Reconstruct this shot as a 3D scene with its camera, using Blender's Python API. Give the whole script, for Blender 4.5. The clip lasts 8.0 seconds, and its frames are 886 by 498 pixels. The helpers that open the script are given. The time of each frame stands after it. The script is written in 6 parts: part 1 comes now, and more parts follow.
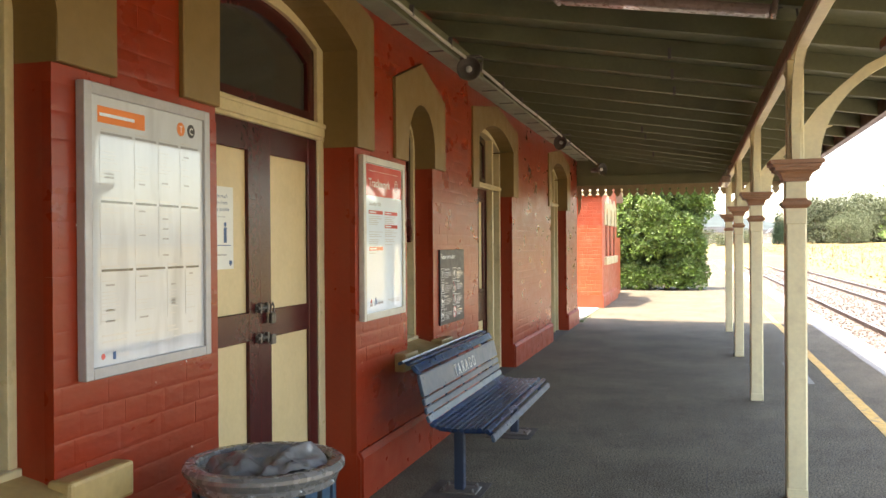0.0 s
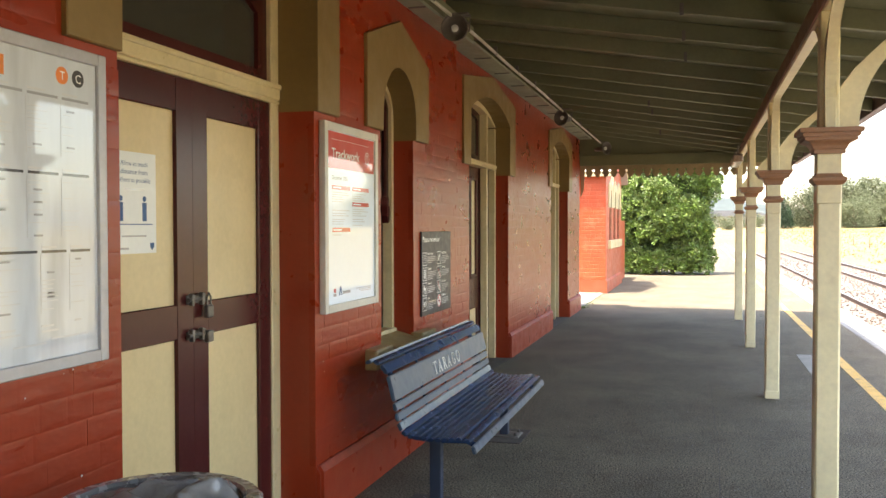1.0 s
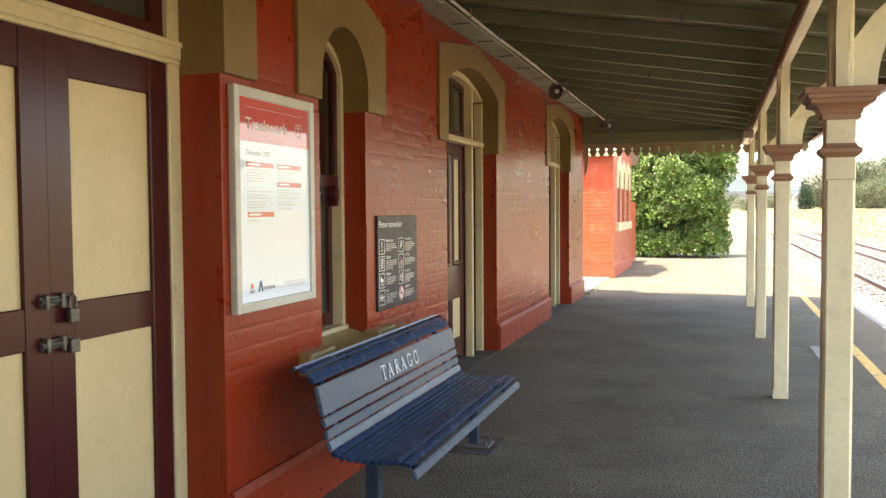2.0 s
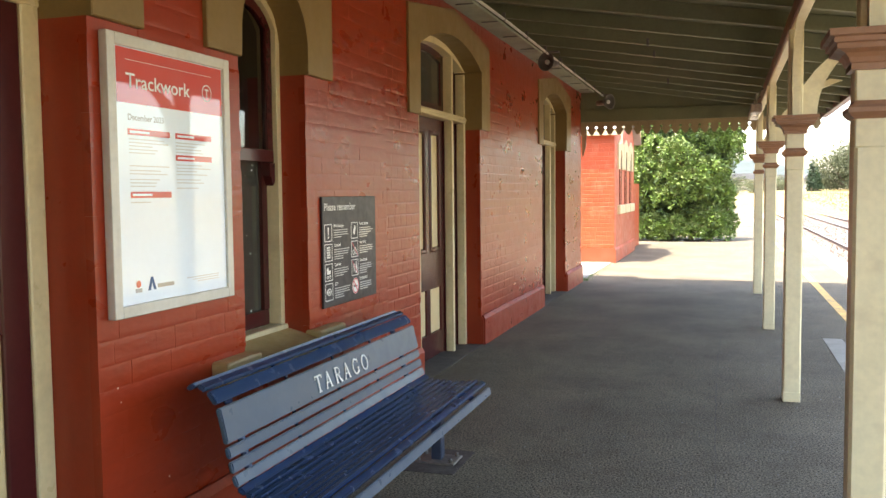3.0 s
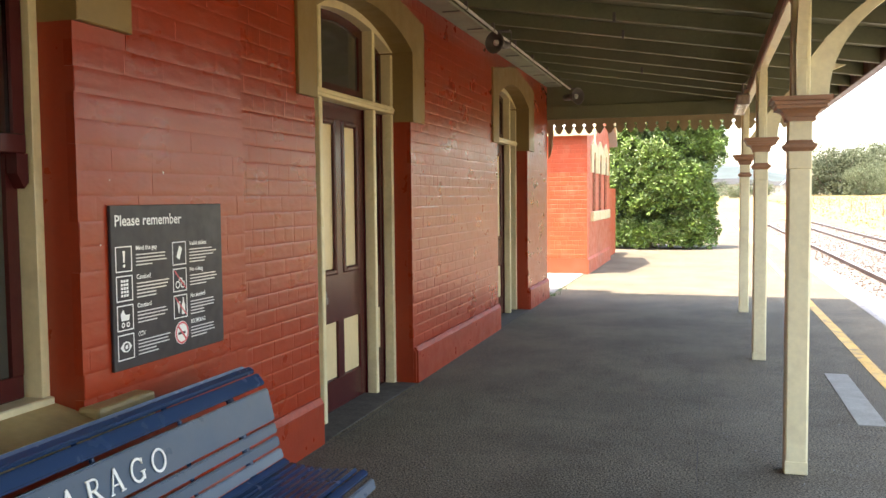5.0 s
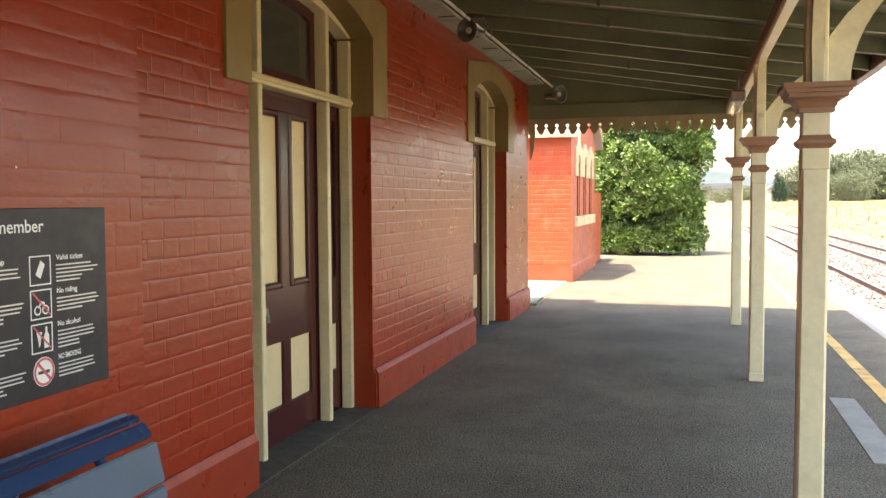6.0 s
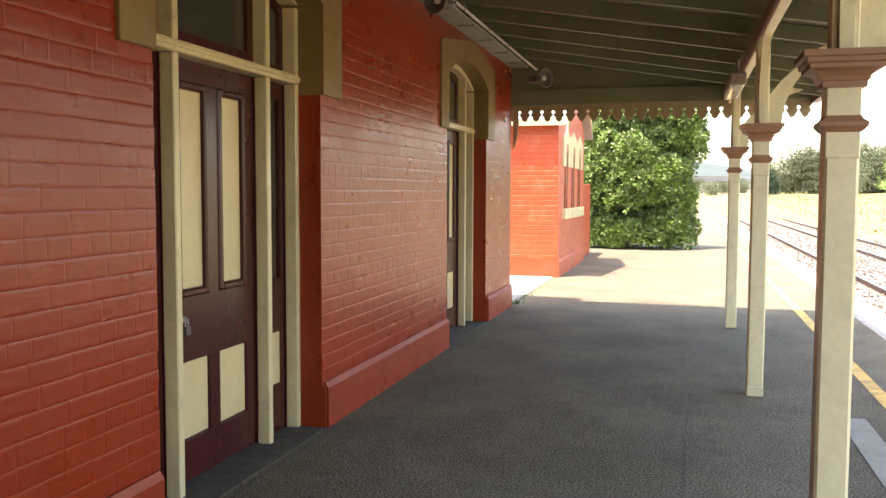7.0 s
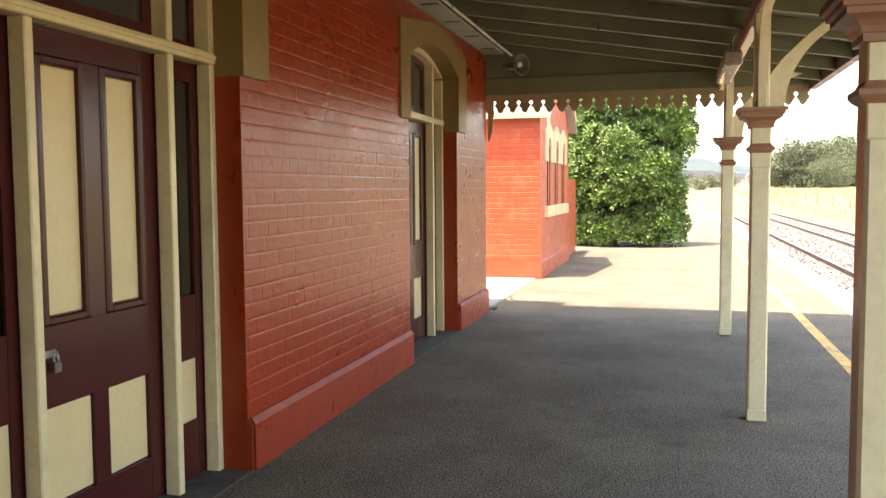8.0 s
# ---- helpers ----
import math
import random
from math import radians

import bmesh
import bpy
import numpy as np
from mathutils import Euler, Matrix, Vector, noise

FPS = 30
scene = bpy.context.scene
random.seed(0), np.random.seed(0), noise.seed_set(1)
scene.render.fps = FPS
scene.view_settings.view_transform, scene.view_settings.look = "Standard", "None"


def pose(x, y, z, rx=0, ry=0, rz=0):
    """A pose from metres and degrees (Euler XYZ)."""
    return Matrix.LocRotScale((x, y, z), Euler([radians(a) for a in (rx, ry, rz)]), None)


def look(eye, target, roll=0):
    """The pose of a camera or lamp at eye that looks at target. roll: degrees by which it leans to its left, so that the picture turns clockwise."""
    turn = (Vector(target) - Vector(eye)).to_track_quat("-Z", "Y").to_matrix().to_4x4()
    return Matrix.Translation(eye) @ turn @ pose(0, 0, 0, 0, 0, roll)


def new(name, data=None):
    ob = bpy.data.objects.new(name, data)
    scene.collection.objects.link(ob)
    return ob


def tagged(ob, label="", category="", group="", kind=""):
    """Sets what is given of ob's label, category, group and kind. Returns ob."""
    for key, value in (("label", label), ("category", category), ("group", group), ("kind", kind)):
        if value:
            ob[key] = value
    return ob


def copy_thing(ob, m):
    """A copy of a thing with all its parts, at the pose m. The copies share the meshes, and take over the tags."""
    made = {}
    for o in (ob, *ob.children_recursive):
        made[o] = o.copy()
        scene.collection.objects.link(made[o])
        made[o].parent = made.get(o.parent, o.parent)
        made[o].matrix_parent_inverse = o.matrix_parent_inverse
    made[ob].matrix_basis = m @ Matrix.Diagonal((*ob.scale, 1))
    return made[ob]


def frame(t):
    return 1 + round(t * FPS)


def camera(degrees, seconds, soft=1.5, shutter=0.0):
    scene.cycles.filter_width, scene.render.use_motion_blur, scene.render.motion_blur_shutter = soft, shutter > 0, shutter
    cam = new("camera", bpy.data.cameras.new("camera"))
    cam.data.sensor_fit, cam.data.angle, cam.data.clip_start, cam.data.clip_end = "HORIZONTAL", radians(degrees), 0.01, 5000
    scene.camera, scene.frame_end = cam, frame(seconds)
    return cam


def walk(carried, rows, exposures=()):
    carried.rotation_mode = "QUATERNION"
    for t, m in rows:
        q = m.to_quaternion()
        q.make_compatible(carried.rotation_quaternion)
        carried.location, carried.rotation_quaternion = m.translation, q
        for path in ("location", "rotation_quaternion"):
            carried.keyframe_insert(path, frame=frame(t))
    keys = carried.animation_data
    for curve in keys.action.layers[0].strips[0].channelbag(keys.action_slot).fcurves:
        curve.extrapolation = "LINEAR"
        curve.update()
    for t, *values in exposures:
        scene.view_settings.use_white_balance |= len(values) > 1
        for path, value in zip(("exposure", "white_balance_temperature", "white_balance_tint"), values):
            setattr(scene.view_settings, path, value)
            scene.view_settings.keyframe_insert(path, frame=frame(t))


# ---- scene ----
cam = camera(53.9, 8.0, soft=1.5)
PATH = [
    (0, (0.056, 0.853, 1.496), (-0.497, 2.775, 1.486), -0.4),
    (0.5, (0.004, 1.208, 1.487), (-0.551, 3.129, 1.457), -0.1),
    (1, (0.009, 1.578, 1.487), (-0.554, 3.496, 1.437), -0.1),
    (1.5, (0.089, 1.961, 1.491), (-0.495, 3.872, 1.422), -0.2),
    (3, (0.176, 3.167, 1.469), (-0.439, 5.065, 1.341), -0.6),
    (3.5, (0.166, 3.546, 1.445), (-0.446, 5.445, 1.305), -0.4),
    (4, (0.152, 3.977, 1.464), (-0.45, 5.879, 1.315), -0.4),
    (4.5, (0.177, 4.359, 1.471), (-0.414, 6.265, 1.338), -0.5),
    (6, (0.107, 5.469, 1.47), (-0.44, 7.389, 1.361), -0.3),
    (6.5, (0.095, 5.848, 1.484), (-0.441, 7.771, 1.361), 0.1),
    (7, (0.093, 6.251, 1.481), (-0.436, 8.176, 1.349), 0.2),
    (7.5, (0.095, 6.671, 1.449), (-0.422, 8.598, 1.317), -0.2),
    (8, (0.091, 7.128, 1.483), (-0.4155, 9.058, 1.345), -0.4),
]
EXPOSURE = 2.78
walk(cam, [(t, look(eye, target, roll)) for t, eye, target, roll in PATH], [(0, EXPOSURE + 0.05, 7650, 12), (1.5, EXPOSURE + 0.07, 7650, 12), (3.5, EXPOSURE + 0.17, 7400, 12), (4.5, EXPOSURE + 0.15, 7400, 12), (6, EXPOSURE + 0.05, 7650, 12), (8, EXPOSURE + 0.02, 7700, 12)])

# ---- sky and sun: high summer sun from behind the building ----
SUN_WAY = Vector((0.20, 0.20, -1.0)).normalized()
world = bpy.data.worlds.new("sky")
world.use_nodes = True
scene.world = world
wn = world.node_tree.nodes
sky = wn.new("ShaderNodeTexSky")
sky.sky_type = "NISHITA"
sky.sun_disc = False
sky.sun_elevation = math.asin(-SUN_WAY.z)
sky.sun_rotation = radians(227)
sky.air_density, sky.dust_density, sky.ozone_density = 1.0, 2.2, 0.5
wn["Background"].inputs["Strength"].default_value = 0.15
world.node_tree.links.new(sky.outputs[0], wn["Background"].inputs["Color"])
sun_data = bpy.data.lights.new("sun", "SUN")
sun_data.energy, sun_data.angle, sun_data.color = 2.45, radians(0.55), (1.0, 0.97, 0.92)
sun = new("sun", sun_data)
sun.rotation_mode = "QUATERNION"
sun.rotation_quaternion = SUN_WAY.to_track_quat("-Z", "Y")
sun.location = (0, 0, 30)


# ---- materials ----
def material(name, colour, rough=0.5, metal=0.0, grain=0.10, grain_scale=40.0, blotch=0.12, blotch_scale=1.5,
             bump=0.15, bump_scale=120.0, bump_dist=0.002, rand=0.0, dirt=None, dirt_amount=0.0, dirt_scale=3.0, coat=0.0,
             rough_var=0.1, stretch=(1, 1, 1), spec=0.5, bump_detail=6.0):
    """Painted or weathered surface: base colour varied at two scales, stains with shapes of their own, fine relief."""
    m = bpy.data.materials.new(name)
    m.use_nodes = True
    n, l = m.node_tree.nodes, m.node_tree.links
    b = n["Principled BSDF"]
    tc = n.new("ShaderNodeNewGeometry")
    mp = n.new("ShaderNodeMapping")
    mp.inputs["Scale"].default_value = stretch
    l.new(tc.outputs["Position"], mp.inputs["Vector"])
    def tex(scale, detail=4.0):
        t = n.new("ShaderNodeTexNoise")
        t.inputs["Scale"].default_value, t.inputs["Detail"].default_value = scale, detail
        l.new(mp.outputs[0], t.inputs["Vector"])
        return t.outputs["Fac"]
    def ranged(v, lo, hi, a=0.3, z=0.7):
        r = n.new("ShaderNodeMapRange")
        for key, val in (("From Min", a), ("From Max", z), ("To Min", lo), ("To Max", hi)):
            r.inputs[key].default_value = val
        l.new(v, r.inputs["Value"])
        return r.outputs[0]
    def mult(a, bb):
        q = n.new("ShaderNodeMath")
        q.operation = "MULTIPLY"
        l.new(a, q.inputs[0])
        l.new(bb, q.inputs[1])
        return q.outputs[0]
    fine = tex(grain_scale)
    big = tex(blotch_scale, 5.0)
    v = mult(ranged(fine, 1 - grain, 1 + grain), ranged(big, 1 - blotch, 1 + blotch))
    if rand:
        oi = n.new("ShaderNodeObjectInfo")
        v = mult(v, ranged(oi.outputs["Random"], 1 - rand, 1 + rand, 0, 1))
        geo = n.new("ShaderNodeNewGeometry")
        v = mult(v, ranged(geo.outputs["Random Per Island"], 1 - rand, 1 + rand, 0, 1))
    hsv = n.new("ShaderNodeHueSaturation")
    hsv.inputs["Color"].default_value = (*colour, 1)
    l.new(v, hsv.inputs["Value"])
    col = hsv.outputs[0]
    if dirt:
        mix = n.new("ShaderNodeMix")
        mix.data_type = "RGBA"
        l.new(ranged(tex(dirt_scale, 8.0), 0, dirt_amount, 0.52, 0.72), mix.inputs["Factor"])
        l.new(col, mix.inputs["A"])
        mix.inputs["B"].default_value = (*dirt, 1)
        col = mix.outputs["Result"]
    l.new(col, b.inputs["Base Color"])
    l.new(ranged(tex(blotch_scale * 4 + 3), max(0.02, rough - rough_var), min(1, rough + rough_var)), b.inputs["Roughness"])
    b.inputs["Metallic"].default_value = metal
    b.inputs["Specular IOR Level"].default_value = spec
    b.inputs["Coat Weight"].default_value = coat
    b.inputs["Coat Roughness"].default_value = 0.03
    b.inputs["Coat IOR"].default_value = 1.65
    if bump:
        bp = n.new("ShaderNodeBump")
        bp.inputs["Strength"].default_value, bp.inputs["Distance"].default_value = bump, bump_dist
        l.new(tex(bump_scale, bump_detail), bp.inputs["Height"])
        l.new(bp.outputs[0], b.inputs["Normal"])
    return m


def glass(name, colour=(0.9, 0.95, 0.93), rough=0.01):
    m = bpy.data.materials.new(name)
    m.use_nodes = True
    b = m.node_tree.nodes["Principled BSDF"]
    b.inputs["Base Color"].default_value = (*colour, 1)
    b.inputs["Roughness"].default_value = rough
    b.inputs["Transmission Weight"].default_value = 1.0
    b.inputs["IOR"].default_value = 1.5
    return m


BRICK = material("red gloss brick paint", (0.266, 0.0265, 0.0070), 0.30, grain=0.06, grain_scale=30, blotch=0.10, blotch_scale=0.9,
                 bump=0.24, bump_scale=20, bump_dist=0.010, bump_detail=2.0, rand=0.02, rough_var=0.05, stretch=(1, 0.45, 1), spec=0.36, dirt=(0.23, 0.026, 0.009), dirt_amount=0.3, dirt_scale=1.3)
# station brick red with sunlight added to its colour, for the shed
BRICK_SHED = material("red brick paint brightened as sunlit", (0.52, 0.088, 0.032), 0.45, grain=0.08, grain_scale=30, blotch=0.10, blotch_scale=0.9,
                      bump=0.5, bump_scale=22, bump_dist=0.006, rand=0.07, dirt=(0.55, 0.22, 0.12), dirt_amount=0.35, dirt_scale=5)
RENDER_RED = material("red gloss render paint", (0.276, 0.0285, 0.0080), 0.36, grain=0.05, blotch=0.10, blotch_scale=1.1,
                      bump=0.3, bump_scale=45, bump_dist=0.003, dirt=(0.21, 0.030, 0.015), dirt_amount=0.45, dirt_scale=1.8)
# station render red, brightened in colour the same way
SHED_RENDER = material("red render paint brightened as sunlit", (0.46, 0.080, 0.032), 0.45, grain=0.06, blotch=0.12, blotch_scale=1.1, bump=0.3, bump_scale=45, bump_dist=0.003,
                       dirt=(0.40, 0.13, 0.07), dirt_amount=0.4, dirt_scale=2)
LEDGE = material("paler red ledge", (0.29, 0.050, 0.026), 0.7, blotch=0.25, blotch_scale=5, bump=0.4, bump_scale=60)
TAN = material("tan stone paint", (0.202, 0.126, 0.041), 0.5, grain=0.04, blotch=0.07, blotch_scale=1.4, bump=0.2, bump_scale=60,
               dirt=(0.21, 0.145, 0.062), dirt_amount=0.35, dirt_scale=2.5)
# stone tan lightened in colour, since the sills catch too little light
SILL_TAN = material("tan sill paint lightened for weak light", (0.41, 0.28, 0.11), 0.55, grain=0.06, blotch=0.12, blotch_scale=3, bump=0.25, bump_scale=50,
                    dirt=(0.24, 0.16, 0.075), dirt_amount=0.5, dirt_scale=6)
CREAM = material("cream gloss joinery paint", (0.62, 0.52, 0.305), 0.36, grain=0.05, blotch=0.07, blotch_scale=2.0, bump=0.2,
                 bump_scale=35, dirt=(0.42, 0.34, 0.2), dirt_amount=0.5, dirt_scale=7)
CREAM_POST = material("cream post paint", (0.74, 0.655, 0.415), 0.42, grain=0.05, blotch=0.08, blotch_scale=2.0, bump=0.2,
                      bump_scale=40, dirt=(0.55, 0.45, 0.27), dirt_amount=0.35, dirt_scale=9)
PANEL = material("cream door panel paint", (0.60, 0.468, 0.255), 0.4, grain=0.04, blotch=0.05, blotch_scale=2.0, bump=0.15,
                 bump_scale=50, dirt=(0.45, 0.34, 0.17), dirt_amount=0.25, dirt_scale=9)
MAROON = material("maroon gloss paint", (0.058, 0.0105, 0.0105), 0.24, spec=0.30, grain=0.05, blotch=0.05, blotch_scale=3, bump=0.12, bump_scale=11, rough_var=0.03)
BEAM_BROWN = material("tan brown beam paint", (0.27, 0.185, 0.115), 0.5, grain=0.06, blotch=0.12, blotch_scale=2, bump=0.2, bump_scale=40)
TERRA = material("terracotta moulding paint", (0.30, 0.15, 0.082), 0.45, grain=0.06, blotch=0.1, blotch_scale=4, bump=0.15)
OLIVE = material("pale olive ceiling paint", (0.170, 0.178, 0.096), 0.55, grain=0.06, blotch=0.14, blotch_scale=1.2, bump=0.2, bump_scale=30,
                 dirt=(0.09, 0.09, 0.05), dirt_amount=0.5, dirt_scale=2.0)
SOFFIT = material("faded green soffit paint", (0.30, 0.32, 0.23), 0.6, grain=0.06, blotch=0.16, blotch_scale=2.0, bump=0.2, bump_scale=30,
                  dirt=(0.2, 0.2, 0.15), dirt_amount=0.5, dirt_scale=3)
VALANCE = material("weathered tan valance paint", (0.34, 0.26, 0.15), 0.6, grain=0.08, blotch=0.15, blotch_scale=4, bump=0.2)
GUTTER = material("brown gutter paint", (0.10, 0.045, 0.035), 0.4, grain=0.05, blotch=0.1)
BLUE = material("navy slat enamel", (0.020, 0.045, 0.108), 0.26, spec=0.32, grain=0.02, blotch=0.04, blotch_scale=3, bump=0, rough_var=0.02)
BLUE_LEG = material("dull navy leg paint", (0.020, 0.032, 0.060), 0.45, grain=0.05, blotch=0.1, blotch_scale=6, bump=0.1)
# bench navy made paler, to paint the light on upright faces
BLUE_LIT = material("navy enamel paled for lit fronts", (0.056, 0.088, 0.136), 0.36, spec=0.22, grain=0.03, blotch=0.05, blotch_scale=3, bump=0)
BIN_BLUE = material("bin blue steel", (0.06, 0.15, 0.26), 0.4, grain=0.08, blotch=0.1, blotch_scale=6, bump=0.1)
BIN_GREY = material("grey cast rim", (0.32, 0.315, 0.31), 0.26, metal=0.5, grain=0.04, blotch=0.06, blotch_scale=7, bump=0.06, bump_scale=20)
STEEL = material("galvanised steel", (0.38, 0.38, 0.37), 0.4, metal=0.8, grain=0.1, blotch=0.2, blotch_scale=12)
LOCK = material("dull aged lock steel", (0.13, 0.12, 0.11), 0.42, metal=0.7, grain=0.15, blotch=0.25, blotch_scale=20)
FRAME_GREY = material("grey anodised frame", (0.40, 0.39, 0.40), 0.4, metal=0.25, grain=0.05, blotch=0.08, blotch_scale=6)
ALU = material("pale worn frame", (0.56, 0.54, 0.48), 0.4, metal=0.1, grain=0.05, blotch=0.08, blotch_scale=6)
PIPE = material("pale grey conduit paint", (0.52, 0.51, 0.45), 0.4, grain=0.06, blotch=0.15, blotch_scale=6)
HORN = material("aged grey horn", (0.13, 0.115, 0.10), 0.5, grain=0.1, blotch=0.15, blotch_scale=10)
DARK = material("dark void paint", (0.03, 0.028, 0.026), 0.7)
LAMP_COVER = material("fawn lamp cover", (0.30, 0.225, 0.19), 0.3, blotch=0.12, blotch_scale=6, coat=0.3)
PAPER = material("poster paper under acrylic", (0.80, 0.90, 0.99), 0.6, grain=0.01, blotch=0.03, bump=0, coat=1.0)
PAPER_FADED = material("faded timetable paper under acrylic", (0.59, 0.62, 0.65), 0.6, grain=0.02, blotch=0.06, blotch_scale=5, bump=0, coat=1.0,
                       dirt=(0.34, 0.35, 0.37), dirt_amount=0.65, dirt_scale=9, stretch=(1, 1, 0.16))
PAPER_BARE = material("laminated paper", (0.72, 0.73, 0.70), 0.4, grain=0.02, blotch=0.04, bump=0.05, bump_scale=12)
POSTER_RED = material("poster red", (0.62, 0.045, 0.035), 0.5, grain=0.01, blotch=0.02, bump=0, coat=1.0)
POSTER_ORANGE = material("poster orange", (0.80, 0.21, 0.035), 0.5, grain=0.01, blotch=0.02, bump=0, coat=1.0)
INK_GREY = material("poster grey ink", (0.32, 0.32, 0.33), 0.5, grain=0.02, bump=0, coat=1.0)
INK_PALE = material("faded grey ink", (0.60, 0.60, 0.60), 0.5, grain=0.02, bump=0, coat=1.0)
INK_DARK = material("dark ink", (0.03, 0.03, 0.035), 0.5, grain=0.02, bump=0, coat=1.0)
INK_NAVY = material("navy ink", (0.03, 0.09, 0.22), 0.5, grain=0.02, bump=0)
INK_WHITE = material("white print", (0.78, 0.78, 0.76), 0.45, grain=0.02, bump=0)
INK_PINK = material("no sign pink red", (0.60, 0.10, 0.12), 0.45, grain=0.02, bump=0)
CHARCOAL = material("charcoal sign board", (0.023, 0.021, 0.028), 0.42, spec=0.3, grain=0.05, blotch=0.15, blotch_scale=5, bump=0.08, bump_scale=14,
                    dirt=(0.06, 0.06, 0.065), dirt_amount=0.4, dirt_scale=6)
BAG = material("grey bin liner film", (0.20, 0.20, 0.205), 0.16, grain=0.05, blotch=0.2, blotch_scale=14, bump=0.35, bump_scale=40, bump_dist=0.01)
GLASS = glass("window glass", (0.55, 0.6, 0.58))
GLASS_DUSTY = glass("dusty window glass", (0.075, 0.073, 0.06), 0.10)
GLASS_DUSTY.node_tree.nodes["Principled BSDF"].inputs["Specular IOR Level"].default_value = 0.3
GLASS_DUSTY.node_tree.nodes["Principled BSDF"].inputs["Transmission Weight"].default_value = 0.35
ASPHALT = material("worn asphalt", (0.142, 0.121, 0.086), 0.9, grain=0.95, grain_scale=85, blotch=0.2, blotch_scale=1.3, bump=0.65,
                   bump_scale=85, bump_dist=0.012, dirt=(0.085, 0.071, 0.050), dirt_amount=0.42, dirt_scale=5.5, spec=0.22)
CONCRETE = material("pale concrete", (0.29, 0.275, 0.25), 0.85, grain=0.12, grain_scale=70, blotch=0.14, blotch_scale=1.2, bump=0.4, bump_scale=90)
PATCH = material("grey patch concrete", (0.26, 0.245, 0.205), 0.8, grain=0.12, grain_scale=70, blotch=0.2, blotch_scale=4, bump=0.4, bump_scale=90)
PAD = material("dark mortar", (0.070, 0.060, 0.050), 0.85, grain=0.2, grain_scale=70, blotch=0.3, blotch_scale=9, bump=0.6, bump_scale=60)
YELLOW = material("worn yellow line paint", (0.66, 0.39, 0.085), 0.7, grain=0.2, grain_scale=90, blotch=0.2, blotch_scale=3, bump=0.5,
                  bump_scale=150, dirt=(0.2, 0.15, 0.09), dirt_amount=0.8, dirt_scale=9)
BALLAST = material("pinkish ballast", (0.165, 0.132, 0.112), 0.9, grain=0.22, grain_scale=14, blotch=0.18, blotch_scale=0.4, bump=1.0,
                   bump_scale=16, bump_dist=0.04, rand=0.10)
RAIL = material("rusty rail steel", (0.12, 0.075, 0.055), 0.6, metal=0.2, grain=0.2, blotch=0.2)
RAIL_TOP = material("worn bright rail head", (0.42, 0.40, 0.38), 0.3, metal=0.9, grain=0.1)
SLEEPER = material("grey timber sleeper", (0.20, 0.16, 0.135), 0.9, grain=0.3, grain_scale=20, blotch=0.2, rand=0.2, stretch=(0.2, 1, 1))
FIELD = material("dry summer field", (0.235, 0.180, 0.066), 0.95, grain=0.3, grain_scale=2.2, blotch=0.22, blotch_scale=0.05, bump=0.8,
                 bump_scale=3.0, bump_dist=0.15, dirt=(0.17, 0.145, 0.055), dirt_amount=0.6, dirt_scale=0.03)
STRAW = material("straw grass", (0.20, 0.145, 0.045), 0.9, rand=0.3)
LEAF = material("glossy green leaf", (0.105, 0.165, 0.031), 0.42, grain=0.1, blotch=0.1, bump=0, rand=0.45)
# leaf green darkened to paint the shade inside the bush
LEAF_SHADED = material("leaf green darkened as inner shade", (0.045, 0.080, 0.018), 0.5, grain=0.1, blotch=0.1, bump=0, rand=0.35)
# young leaf colour, pale enough to paint sunlight on the clump tops
LEAF_SUNLIT = material("yellow green young leaf paled as sunlit", (0.21, 0.275, 0.085), 0.45, grain=0.1, blotch=0.1, bump=0, rand=0.3)
GUM_LEAF = material("grey green gum leaf", (0.120, 0.138, 0.080), 0.85, spec=0.2, grain=0.1, blotch=0.1, bump=0, rand=0.25)
LIGHT_LEAF = material("bright green leaf", (0.12, 0.20, 0.045), 0.5, grain=0.1, blotch=0.1, bump=0, rand=0.35)
CYPRESS_LEAF = material("dark cypress leaf", (0.03, 0.06, 0.028), 0.7, rand=0.4, bump=0)
BARK = material("grey brown bark", (0.16, 0.12, 0.09), 0.9, grain=0.3, grain_scale=12, blotch=0.2, bump=0.8, bump_scale=14, bump_dist=0.02)
HILL = material("wooded hill", (0.050, 0.066, 0.062), 0.95, grain=0.25, grain_scale=0.02, blotch=0.2, blotch_scale=0.004, bump=0)
HOUSE_WALL = material("pale house wall", (0.40, 0.37, 0.33), 0.8)
HOUSE_ROOF = material("grey iron house roof", (0.16, 0.16, 0.17), 0.5, metal=0.2)
HOUSE_ROOF_RED = material("brown tile house roof", (0.13, 0.07, 0.05), 0.7)
ROOF_IRON = material("galvanised roof iron", (0.40, 0.40, 0.39), 0.5, metal=0.4, blotch=0.2, blotch_scale=0.8)
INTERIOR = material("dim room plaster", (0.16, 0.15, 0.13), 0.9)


# ---- builders ----
def place(ob):
    p = Vector((0, 0, 0))
    while ob:
        p = p + ob.location
        ob = ob.parent
    return p


def thing(name, at, label, category, group="", kind=""):
    """An empty at the base of a thing that carries parts."""
    ob = new(name)
    ob.location = at
    ob.empty_display_size = 0.1
    return tagged(ob, label, category, group, kind)


